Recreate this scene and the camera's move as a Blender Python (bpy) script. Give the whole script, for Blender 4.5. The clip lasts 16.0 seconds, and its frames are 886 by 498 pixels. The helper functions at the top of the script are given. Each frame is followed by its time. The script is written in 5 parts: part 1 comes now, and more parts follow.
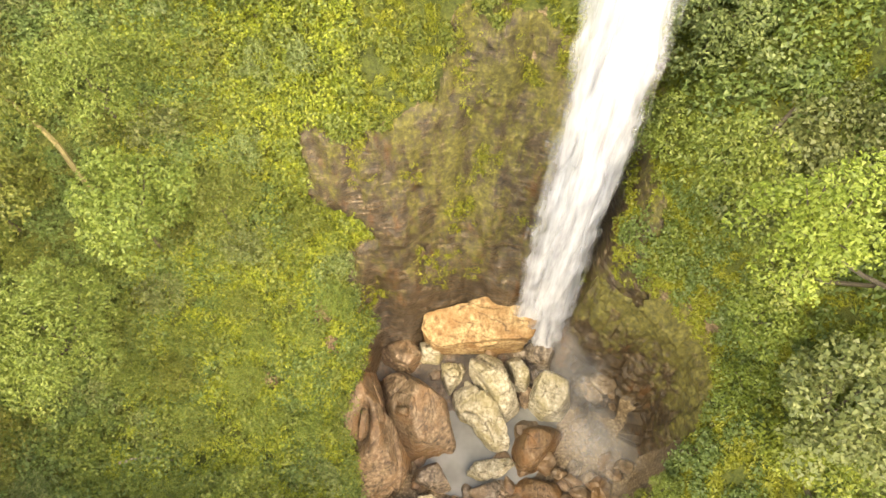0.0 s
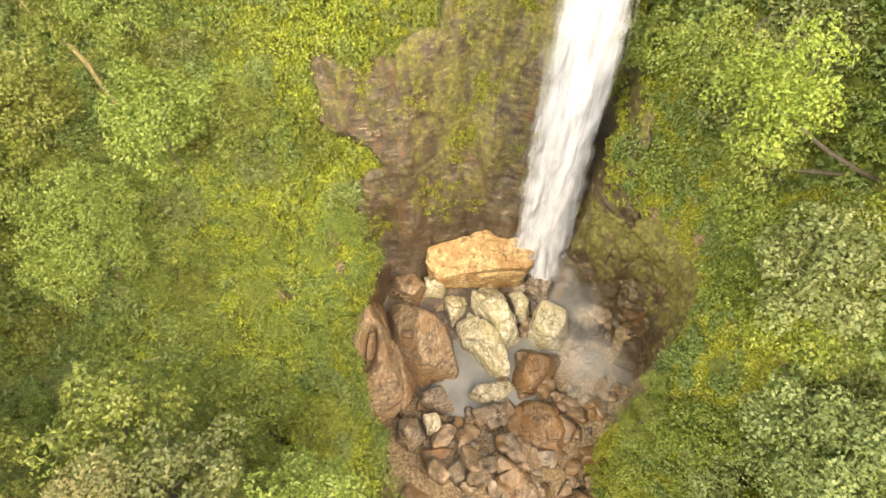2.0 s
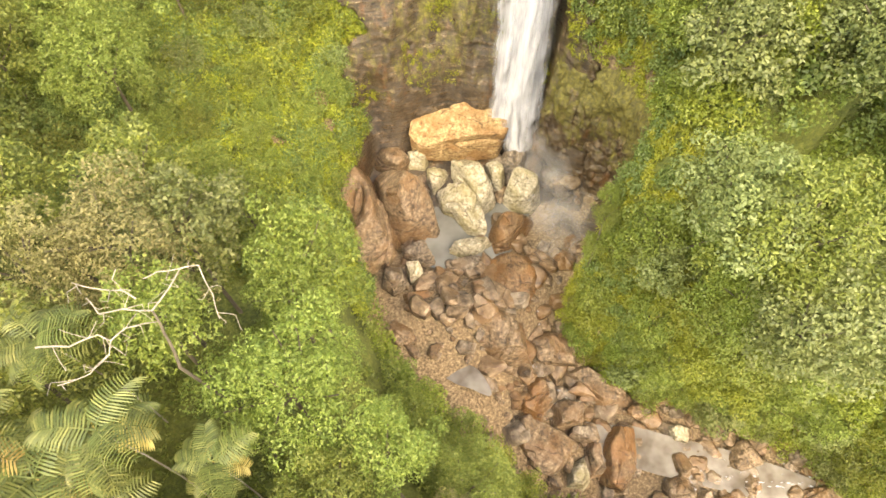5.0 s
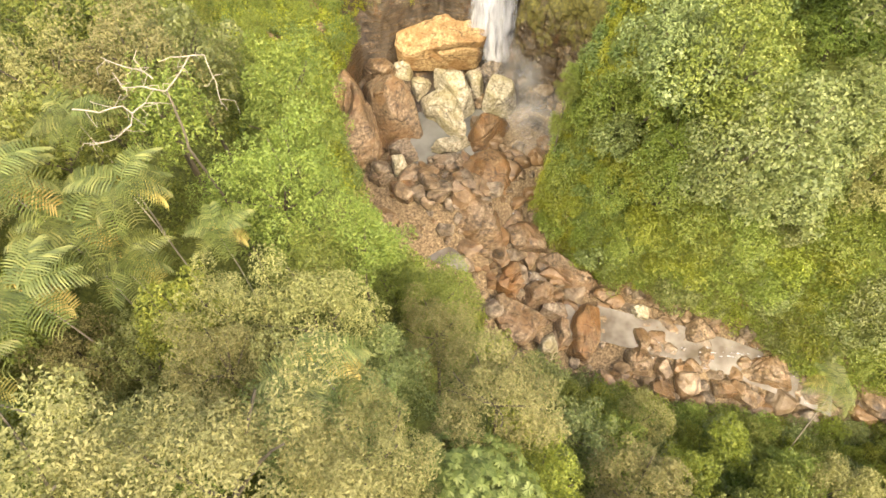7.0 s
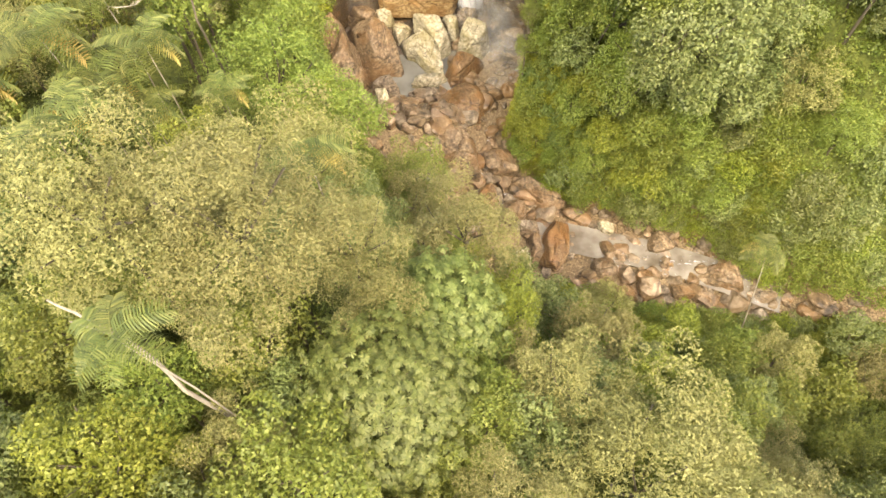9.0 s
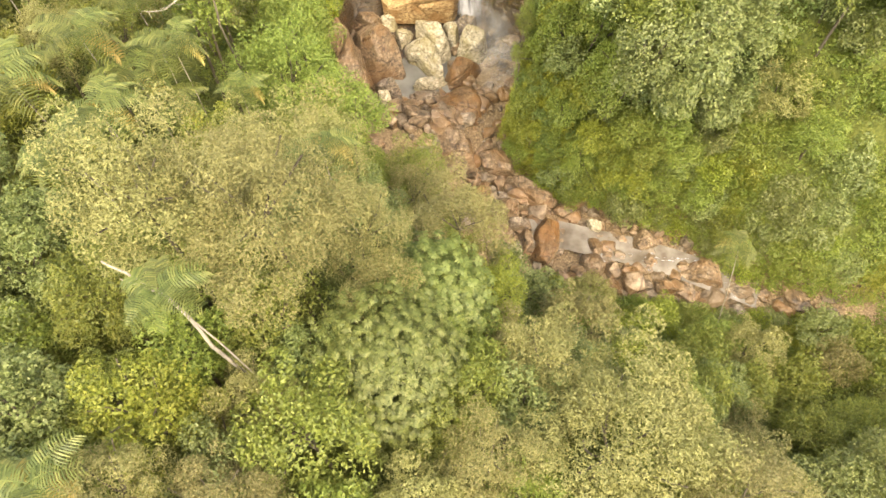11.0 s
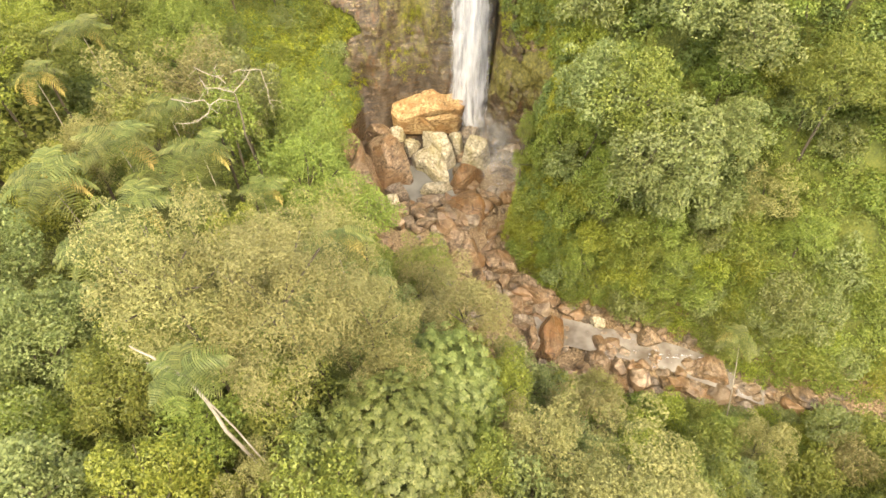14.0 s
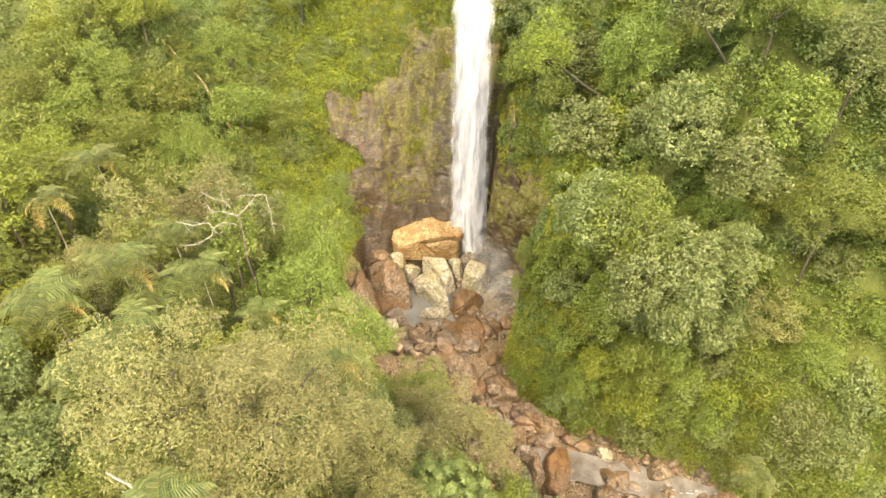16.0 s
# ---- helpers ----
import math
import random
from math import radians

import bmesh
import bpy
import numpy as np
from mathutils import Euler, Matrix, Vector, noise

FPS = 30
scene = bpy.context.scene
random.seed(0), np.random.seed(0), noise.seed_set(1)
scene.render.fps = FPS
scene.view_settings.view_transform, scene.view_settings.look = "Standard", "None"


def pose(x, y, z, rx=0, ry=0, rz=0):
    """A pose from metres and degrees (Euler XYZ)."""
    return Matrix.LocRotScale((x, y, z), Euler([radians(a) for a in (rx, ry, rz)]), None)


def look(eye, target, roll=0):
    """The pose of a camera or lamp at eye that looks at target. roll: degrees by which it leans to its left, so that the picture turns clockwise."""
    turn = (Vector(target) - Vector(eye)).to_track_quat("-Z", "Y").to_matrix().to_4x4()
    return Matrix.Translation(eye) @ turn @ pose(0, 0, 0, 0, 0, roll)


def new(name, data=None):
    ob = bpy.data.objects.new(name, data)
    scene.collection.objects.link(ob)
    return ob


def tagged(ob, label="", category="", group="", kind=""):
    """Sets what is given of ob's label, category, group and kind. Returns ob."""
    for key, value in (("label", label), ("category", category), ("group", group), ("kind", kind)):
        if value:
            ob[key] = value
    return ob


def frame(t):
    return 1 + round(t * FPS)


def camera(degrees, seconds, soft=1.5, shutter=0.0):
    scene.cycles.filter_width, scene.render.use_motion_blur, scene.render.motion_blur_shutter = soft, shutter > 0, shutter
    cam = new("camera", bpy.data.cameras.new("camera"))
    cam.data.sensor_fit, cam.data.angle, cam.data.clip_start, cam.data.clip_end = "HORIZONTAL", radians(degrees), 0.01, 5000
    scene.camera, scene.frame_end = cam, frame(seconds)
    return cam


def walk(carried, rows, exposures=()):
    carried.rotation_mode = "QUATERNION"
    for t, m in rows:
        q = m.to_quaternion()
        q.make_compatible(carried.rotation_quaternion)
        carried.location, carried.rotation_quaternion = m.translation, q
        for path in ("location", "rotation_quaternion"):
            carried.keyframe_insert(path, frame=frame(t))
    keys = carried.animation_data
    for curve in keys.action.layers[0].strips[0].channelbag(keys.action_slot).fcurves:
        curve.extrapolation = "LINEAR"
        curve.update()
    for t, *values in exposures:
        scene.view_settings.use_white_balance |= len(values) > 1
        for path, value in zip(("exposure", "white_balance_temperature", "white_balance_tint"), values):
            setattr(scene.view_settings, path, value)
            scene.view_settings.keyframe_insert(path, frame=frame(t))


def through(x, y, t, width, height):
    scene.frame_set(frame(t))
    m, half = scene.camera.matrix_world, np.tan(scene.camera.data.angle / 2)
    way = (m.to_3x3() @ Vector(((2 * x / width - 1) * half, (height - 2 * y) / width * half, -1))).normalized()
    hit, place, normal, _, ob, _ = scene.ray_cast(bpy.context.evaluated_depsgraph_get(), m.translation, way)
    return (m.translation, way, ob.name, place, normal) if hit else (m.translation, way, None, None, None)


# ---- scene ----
cam = camera(71.0, 16.0, soft=1.5)
PATH = [
    (0, (-0.502, 4.617, 68.29), (-0.534, 5.627, 66.565), -0.7),
    (0.5, (-0.453, 2.985, 68.221), (-0.488, 3.997, 66.496), -1.0),
    (1, (-0.387, 1.022, 67.998), (-0.426, 2.037, 66.275), -1.2),
    (1.5, (-0.197, -1.236, 67.62), (-0.243, -0.216, 65.9), -1.5),
    (2, (-0.191, -3.663, 67.265), (-0.237, -2.643, 65.545), -1.6),
    (2.5, (-0.341, -6.426, 66.712), (-0.38, -5.398, 64.996), -1.4),
    (3, (-0.219, -9.171, 66.156), (-0.253, -8.138, 64.443), -1.3),
    (3.5, (-0.204, -11.756, 65.653), (-0.225, -10.724, 63.94), -0.7),
    (3.7, (-0.352, -12.885, 65.506), (-0.364, -11.851, 63.793), -0.4),
    (5.8, (3.05, -25.8, 63.844), (3.011, -24.783, 62.123), -1.7),
    (6, (3.256, -27.195, 63.834), (3.216, -26.18, 62.111), -1.7),
    (6.5, (3.623, -30.745, 63.788), (3.589, -29.738, 62.061), -1.5),
    (7, (3.907, -34.43, 63.773), (3.88, -33.426, 62.043), -1.2),
    (7.5, (4.172, -38.045, 63.839), (4.152, -37.05, 62.105), -0.9),
    (8, (4.656, -42.033, 63.707), (4.637, -41.032, 61.976), -1.2),
    (8.5, (5.021, -45.458, 63.406), (5.009, -44.445, 61.682), -1.5),
    (9, (5.22, -48.103, 63.559), (5.221, -47.066, 61.849), -1.0),
    (9.5, (5.311, -49.364, 64.5), (5.321, -48.322, 62.793), -0.0),
    (10, (5.334, -50.29, 65.425), (5.352, -49.246, 63.719), 0.7),
    (12.5, (5.472, -53.36, 68.354), (5.461, -52.274, 66.674), -0.6),
    (13, (5.28, -53.694, 68.586), (5.27, -52.542, 66.951), -0.6),
    (13.5, (5.18, -53.804, 68.588), (5.171, -52.57, 67.014), -0.4),
    (14, (5.272, -53.878, 68.242), (5.263, -52.561, 66.736), -0.5),
    (14.5, (5.232, -53.716, 68.018), (5.225, -52.326, 66.58), -0.3),
    (15, (5.292, -53.616, 67.957), (5.284, -52.157, 66.589), -0.2),
    (15.5, (5.449, -53.808, 67.767), (5.438, -52.279, 66.479), -0.2),
    (16, (5.367, -54.015, 67.501), (5.359, -52.417, 66.298), -0.3),
]
walk(cam, [(t, look(eye, target, roll)) for t, eye, target, roll in PATH], [(0, 2.52, 8600, 9), (3, 2.64, 8600, 9), (6, 2.73, 8600, 9), (9, 2.68, 8600, 9), (16, 2.63, 8600, 9)])

# ---- light: a bright, thinly overcast tropical sky ----
SUN_AT = (-45, 50)          # degrees round from the view's depth axis (from behind the camera), and height
world = bpy.data.worlds.new("overcast_sky")
scene.world = world
world.use_nodes = True
sky = world.node_tree.nodes.new("ShaderNodeTexSky")
sky.sky_type, sky.sun_disc = "NISHITA", False
sky.sun_elevation, sky.sun_rotation = radians(SUN_AT[1]), radians(180 + SUN_AT[0])
sky.air_density, sky.dust_density, sky.altitude = 1.0, 8.0, 1200
backdrop = world.node_tree.nodes["Background"]
backdrop.inputs["Strength"].default_value = 0.15
world.node_tree.links.new(sky.outputs[0], backdrop.inputs["Color"])
sun = new("sun", bpy.data.lights.new("sun", "SUN"))
sun.data.energy, sun.data.angle, sun.data.color = 1.1, radians(20), (1.0, 0.94, 0.82)
sun.rotation_euler = Vector((math.sin(radians(SUN_AT[0])) * math.cos(radians(SUN_AT[1])), -math.cos(radians(SUN_AT[0])) * math.cos(radians(SUN_AT[1])), math.sin(radians(SUN_AT[1])))).to_track_quat("Z", "Y").to_euler()

# ---- materials ----
class Nodes:
    """A short way to write node materials."""

    def __init__(self, name):
        self.material = bpy.data.materials.new(name)
        self.material.use_nodes = True
        self.tree = self.material.node_tree
        self.shader = self.tree.nodes["Principled BSDF"]
        self.output = self.tree.nodes["Material Output"]

    def add(self, kind, settings=None, **inputs):
        node = self.tree.nodes.new("ShaderNode" + kind)
        for key, value in (settings or {}).items():
            setattr(node, key, value)
        for key, value in inputs.items():
            self.put(node, key.replace("_", " "), value)
        return node

    def put(self, node, key, value):
        socket = node.inputs[int(key[1:])] if key[0] == "i" and key[1:].isdigit() else node.inputs[key]
        if isinstance(value, bpy.types.NodeSocket):
            self.tree.links.new(value, socket)
        else:
            socket.default_value = value

    def noise(self, scale, detail=4.0, rough=0.6, vector=None, stretch=None):
        vector = vector or self.add("TexCoord").outputs["Object"]
        if stretch:
            vector = self.add("Mapping", Vector=vector, Scale=stretch).outputs[0]
        return self.add("TexNoise", Vector=vector, Scale=scale, Detail=detail, Roughness=rough).outputs["Fac"]

    def ramp(self, fac, *stops):
        node = self.add("ValToRGB", Fac=fac)
        while len(node.color_ramp.elements) < len(stops):
            node.color_ramp.elements.new(0.5)
        for element, (at, colour) in zip(node.color_ramp.elements, stops):
            element.position, element.color = at, (*colour, 1)
        return node.outputs[0]

    def mix(self, fac, a, b, blend="MIX"):
        node = self.add("Mix", {"data_type": "RGBA", "blend_type": blend})
        self.put(node, "i0", fac)
        for slot, value in ((6, a), (7, b)):
            self.put(node, "i%d" % slot, value if isinstance(value, bpy.types.NodeSocket) else (*value, 1))
        return node.outputs[2]

    def maths(self, op, a, b=0.0, clamp=False):
        return self.add("Math", {"operation": op, "use_clamp": clamp}, i0=a, i1=b).outputs[0]

    def bump(self, height, strength, distance):
        return self.add("Bump", Height=height, Strength=strength, Distance=distance).outputs[0]

    def surface(self, **inputs):
        for key, value in inputs.items():
            self.put(self.shader, key.replace("_", " "), value)
        return self.material


def leaf_material(name, dark, mid, light, gloss=0.5, through=0.3, vary=0.42):
    """Leaves that differ from one another and from plant to plant, and let some light through."""
    n = Nodes(name)
    geometry, info = n.add("NewGeometry"), n.add("ObjectInfo")
    patch = n.noise(0.55, 3)
    sprigs = n.maths("ADD", n.maths("MULTIPLY", n.noise(1.9, 2, 0.5, geometry.outputs["Position"]), 1.9), -0.45, True)
    pick = n.maths("ADD", n.maths("MULTIPLY", geometry.outputs["Random Per Island"], vary), n.maths("MULTIPLY", sprigs, 0.3))
    pick = n.maths("ADD", pick, n.maths("MULTIPLY", patch, 0.68 - vary))
    colour = n.ramp(pick, (0.15, dark), (0.5, mid), (0.88, light))
    hue = n.add("HueSaturation", Color=colour)
    n.put(hue, "Hue", n.maths("ADD", 0.484, n.maths("MULTIPLY", info.outputs["Random"], 0.03)))
    n.put(hue, "Value", n.maths("ADD", 0.85, n.maths("MULTIPLY", info.outputs["Random"], 0.3)))
    n.surface(Base_Color=hue.outputs[0], Roughness=gloss)
    n.put(n.shader, "Specular IOR Level", 0.4)
    thin = n.add("BsdfTranslucent", Color=hue.outputs[0])
    blend = n.add("MixShader", Fac=through, i1=n.shader.outputs[0], i2=thin.outputs[0])
    n.put(n.output, "Surface", blend.outputs[0])
    return n.material


LEAF_GREEN = leaf_material("leaves_green", (0.06, 0.088, 0.014), (0.145, 0.18, 0.032), (0.245, 0.27, 0.06))
LEAF_BRIGHT = leaf_material("leaves_bright", (0.068, 0.102, 0.016), (0.152, 0.2, 0.037), (0.25, 0.29, 0.068))
LEAF_DEEP = leaf_material("leaves_deep_green", (0.05, 0.08, 0.018), (0.122, 0.168, 0.043), (0.215, 0.26, 0.083))
LEAF_PALE = leaf_material("leaves_pale", (0.10, 0.102, 0.03), (0.205, 0.2, 0.07), (0.31, 0.295, 0.12), 0.6)
LEAF_ROSETTE = leaf_material("leaves_of_rosettes", (0.06, 0.09, 0.02), (0.13, 0.17, 0.042), (0.215, 0.25, 0.078))
LEAF_SILVER = leaf_material("leaves_silvery", (0.07, 0.098, 0.03), (0.155, 0.188, 0.06), (0.25, 0.28, 0.1), 0.45)
LEAF_YELLOW = leaf_material("leaves_yellow_green", (0.085, 0.115, 0.013), (0.178, 0.215, 0.03), (0.285, 0.31, 0.058))
LEAF_MOSS = leaf_material("low_plants", (0.086, 0.112, 0.012), (0.205, 0.236, 0.023), (0.325, 0.328, 0.043), vary=0.5, through=0.25)
LEAF_HERB = leaf_material("bank_grass", (0.105, 0.12, 0.014), (0.235, 0.25, 0.03), (0.36, 0.345, 0.06), vary=0.5, through=0.25)
LEAF_PALM = leaf_material("palm_fronds", (0.04, 0.058, 0.014), (0.115, 0.14, 0.036), (0.255, 0.255, 0.078), 0.5)
LEAF_DRY = leaf_material("dry_fronds", (0.17, 0.14, 0.03), (0.34, 0.28, 0.075), (0.48, 0.42, 0.15), 0.6)


def bark(name, dark, light):
    n = Nodes(name)
    grain = n.noise(3.0, 6, 0.7, stretch=(1, 1, 0.25))
    return n.surface(Base_Color=n.ramp(grain, (0.3, dark), (0.7, light)), Roughness=0.9, Normal=n.bump(grain, 0.5, 0.05))


BARK = bark("bark", (0.04, 0.034, 0.022), (0.12, 0.1, 0.065))
BARK_LOG = bark("mossy_log_bark", (0.08, 0.075, 0.025), (0.22, 0.18, 0.075))
BARK_PALE = bark("bleached_wood", (0.17, 0.15, 0.115), (0.34, 0.31, 0.25))


def rock(name, dark, mid, light, stain, wet=0.35, scale=1.0):
    """Layered rock with stains; wet rock shines a little."""
    n = Nodes(name)
    info = n.add("ObjectInfo")
    place = n.add("VectorMath", {"operation": "ADD"}, i0=n.add("TexCoord").outputs["Object"], i1=info.outputs["Location"]).outputs[0]
    grain = n.noise(2.6 * scale, 8, 0.72, place)
    beds = n.noise(1.3 * scale, 6, 0.66, place, stretch=(1.5, 0.4, 2.2))
    blotch = n.noise(0.35 * scale, 4, 0.6, place)
    colour = n.ramp(n.maths("ADD", n.maths("MULTIPLY", grain, 0.55), n.maths("MULTIPLY", beds, 0.45)), (0.38, dark), (0.5, mid), (0.62, light))
    colour = n.mix(n.ramp(blotch, (0.46, (0, 0, 0)), (0.6, (1, 1, 1))), colour, n.mix(0.6, colour, stain))
    bent = n.add("VectorMath", {"operation": "ADD"}, i0=place, i1=n.add("TexNoise", Vector=place, Scale=0.6 * scale, Detail=3.0).outputs["Color"]).outputs[0]
    cracks = n.add("TexVoronoi", {"feature": "DISTANCE_TO_EDGE"}, Vector=n.add("Mapping", Vector=bent, Scale=(0.16, 0.3, 0.8), Rotation=(0.3, 0.25, 0)).outputs[0], Scale=1.0 * scale).outputs["Distance"]
    seam = n.mix(n.ramp(n.noise(0.8 * scale, 3, 0.6, place), (0.42, (0, 0, 0)), (0.56, (1, 1, 1))), (1, 1, 1), n.ramp(cracks, (0.0, (0.3, 0.27, 0.23)), (0.03, (1, 1, 1))))
    colour = n.mix(1.0, colour, seam, "MULTIPLY")
    height = n.maths("ADD", n.maths("MULTIPLY", grain, 0.6), n.maths("MULTIPLY", beds, 0.8))
    rough = n.maths("SUBTRACT", 0.95 - wet * 0.4, n.maths("MULTIPLY", blotch, wet))
    return n.surface(Base_Color=colour, Roughness=rough, Normal=n.bump(height, 1.0, 0.22))


ROCK_ORANGE = rock("rock_ochre", (0.095, 0.052, 0.018), (0.3, 0.2, 0.09), (0.49, 0.37, 0.205), (0.2, 0.095, 0.026), 0.25)
ROCK_PALE = rock("rock_pale", (0.09, 0.075, 0.042), (0.32, 0.285, 0.195), (0.54, 0.5, 0.395), (0.22, 0.185, 0.075), 0.25)
ROCK_BROWN = rock("rock_brown", (0.026, 0.018, 0.011), (0.15, 0.104, 0.059), (0.34, 0.26, 0.175), (0.175, 0.096, 0.039), 0.6)
ROCK_GREY = rock("rock_wet_grey", (0.034, 0.026, 0.018), (0.15, 0.118, 0.082), (0.34, 0.285, 0.215), (0.155, 0.1, 0.048), 0.45)
ROCK_AMBER = rock("rock_amber", (0.036, 0.022, 0.01), (0.14, 0.082, 0.037), (0.27, 0.19, 0.105), (0.2, 0.092, 0.026), 0.6)


def ground_material():
    """Leaf litter and moss on the slopes, stony gravel in the bed of the creek."""
    n = Nodes("ground_moss_and_gravel")
    fine, coarse = n.noise(3.5, 8, 0.7), n.noise(0.25, 5, 0.6)
    moss = n.ramp(n.maths("ADD", n.maths("MULTIPLY", fine, 0.6), n.maths("MULTIPLY", coarse, 0.4)), (0.35, (0.03, 0.04, 0.01)), (0.5, (0.085, 0.105, 0.018)), (0.68, (0.17, 0.175, 0.035)))
    stone = n.ramp(fine, (0.34, (0.05, 0.035, 0.02)), (0.5, (0.165, 0.118, 0.066)), (0.66, (0.36, 0.28, 0.175)))
    bare = n.add("Attribute", {"attribute_name": "bare"}).outputs["Fac"]
    edge = n.maths("ADD", bare, n.maths("MULTIPLY", n.maths("SUBTRACT", fine, 0.5), 0.8))
    colour = n.mix(n.ramp(edge, (0.42, (0, 0, 0)), (0.58, (1, 1, 1))), moss, stone)
    return n.surface(Base_Color=colour, Roughness=0.9, Normal=n.bump(fine, 0.9, 0.2))


def cliff_material():
    """Dark wet rock in thin beds that glint, with ragged moss and rusty streaks on it."""
    n = Nodes("cliff_wet_rock")
    place = n.add("TexCoord").outputs["Object"]
    grain = n.noise(2.4, 9, 0.74)
    beds = n.noise(1.0, 7, 0.68, place, stretch=(0.45, 0.45, 3.4))
    runs = n.noise(0.9, 5, 0.62, place, stretch=(2.2, 1, 0.22))
    # Palest stop: light rock grain, with glints of wet ledges painted in as well.
    colour = n.ramp(n.maths("ADD", n.maths("MULTIPLY", grain, 0.45), n.maths("MULTIPLY", beds, 0.55)), (0.4, (0.009, 0.007, 0.005)), (0.48, (0.036, 0.025, 0.014)), (0.55, (0.085, 0.06, 0.032)), (0.64, (0.3, 0.235, 0.165)))
    colour = n.mix(n.ramp(runs, (0.42, (1, 1, 1)), (0.56, (0, 0, 0))), colour, n.mix(0.5, colour, (0.05, 0.036, 0.021)))
    rust = n.ramp(n.noise(0.42, 5, 0.65, place, stretch=(1.3, 1, 0.45)), (0.57, (0, 0, 0)), (0.66, (1, 1, 1)))
    colour = n.mix(rust, colour, n.mix(0.38, colour, (0.16, 0.07, 0.022)))
    green = n.add("Attribute", {"attribute_name": "moss"}).outputs["Fac"]
    edge = n.maths("ADD", green, n.maths("MULTIPLY", n.maths("SUBTRACT", n.noise(0.55, 9, 0.8, place, stretch=(1.25, 1, 0.6)), 0.5), 2.6))
    moss = n.ramp(grain, (0.35, (0.04, 0.04, 0.01)), (0.5, (0.1, 0.092, 0.018)), (0.65, (0.19, 0.175, 0.034)))
    mossy = n.ramp(edge, (0.42, (0, 0, 0)), (0.72, (0.92, 0.92, 0.92)))
    colour = n.mix(mossy, colour, moss)
    gloss = n.maths("ADD", n.maths("SUBTRACT", 0.62, n.maths("MULTIPLY", beds, 0.62)), n.maths("MULTIPLY", mossy, 0.45))
    height = n.maths("ADD", n.maths("MULTIPLY", grain, 0.7), beds)
    return n.surface(Base_Color=colour, Roughness=gloss, Normal=n.bump(height, 0.9, 0.2))


def pool_material(name, low, high):
    n = Nodes(name)
    ripple = n.noise(1.6, 5, 0.6)
    # The pale tones carry the sky's reflection in the water's base colour.
    tone = n.ramp(n.noise(0.25, 3), (0.35, low), (0.7, high))
    return n.surface(Base_Color=tone, Roughness=0.12, IOR=1.33, Normal=n.bump(ripple, 0.25, 0.05))


def foam_material(name, low, high, stretch, scale, solid=1.35, broken=1.5):
    """White water: streaks of foam with gaps between them."""
    n = Nodes(name)
    place = n.add("TexCoord").outputs["Object"]
    strand = n.noise(scale, 6, 0.62, place, stretch=stretch)
    fine = n.noise(scale * 3, 4, 0.6, place, stretch=stretch)
    body = n.add("Attribute", {"attribute_name": "body"}).outputs["Fac"]
    cover = n.maths("ADD", n.maths("MULTIPLY", body, solid), n.maths("MULTIPLY", n.maths("SUBTRACT", strand, 0.5), broken))
    alpha = n.ramp(cover, (low, (0, 0, 0)), (high, (1, 1, 1)))
    tone = n.ramp(fine, (0.3, (0.36, 0.372, 0.395)), (0.6, (0.49, 0.505, 0.53)))
    n.surface(Base_Color=tone, Roughness=0.7, Alpha=alpha, Normal=n.bump(strand, 0.4, 0.15))
    return n.material


GROUND, CLIFF, POOL = ground_material(), cliff_material(), pool_material("pool_water_sky_pale", (0.14, 0.14, 0.12), (0.22, 0.22, 0.2))
BROOK = pool_material("shallow_brook_water", (0.1, 0.085, 0.065), (0.26, 0.245, 0.22))
FALL = foam_material("falling_water", 0.08, 1.0, (1.3, 1.3, 0.12), 1.1, 1.4, 1.35)
FOAM = foam_material("creek_foam", 0.62, 1.3, (0.6, 1.6, 1), 1.5, 0.5, 3.6)



def spray_material():
    """Puffs of fine drops: white, dense at the heart, gone at the rim, with most light passing between the drops."""
    n = Nodes("spray")
    body = n.add("Attribute", {"attribute_name": "body"}).outputs["Fac"]
    wisps = n.ramp(n.noise(0.5, 4, 0.6), (0.3, (0.45, 0.45, 0.45)), (0.7, (1, 1, 1)))
    dense = n.maths("MULTIPLY", n.maths("MULTIPLY", n.maths("POWER", body, 1.1), 0.27), wisps)
    white = n.add("BsdfDiffuse", Color=(0.9, 0.88, 0.85, 1))
    thin = n.add("BsdfTranslucent", Color=(0.9, 0.88, 0.85, 1))
    drops = n.add("MixShader", Fac=0.5, i1=white.outputs[0], i2=thin.outputs[0])
    clear = n.add("BsdfTransparent")
    n.put(n.output, "Surface", n.add("MixShader", Fac=dense, i1=clear.outputs[0], i2=drops.outputs[0]).outputs[0])
    return n.material


SPRAY = spray_material()

# ---- the lie of the land: an amphitheatre with a fall at its head and a creek that leaves to the south-east ----
CREEK = [(3, 36, 2.5), (4, 25, 0.2), (5, 17, 0.0), (8.2, 10, 0.2), (13.5, 2.2, -6.0), (20, -3.4, -8.0), (26, -3.8, -8.5), (31, -6, -8.8), (37.5, -8.4, -9.2), (44, -12.3, -9.6), (60, -14.6, -10.5), (140, -18, -16)]
WEST_FOOT = [(-5, 60), (-7, 34), (-9.2, 28), (-10.2, 20), (-8.6, 13), (-6.6, 6.5), (-3.4, 1.8), (4, -3.6), (11, -8.6), (20, -11.6), (30, -14.0), (42, -15.2), (60, -16.6), (140, -21)]
EAST_FOOT = [(12, 60), (12.5, 33), (14.5, 30.6), (18.4, 28.2), (21.2, 25), (20.6, 20.4), (16.4, 14.4), (14.4, 10.8), (16.6, 7.2), (23.8, 2.9), (31, 0.9), (38.3, -1.4), (42.6, -3.9), (45.2, -8.4), (52, -10.4), (60, -12), (140, -14)]


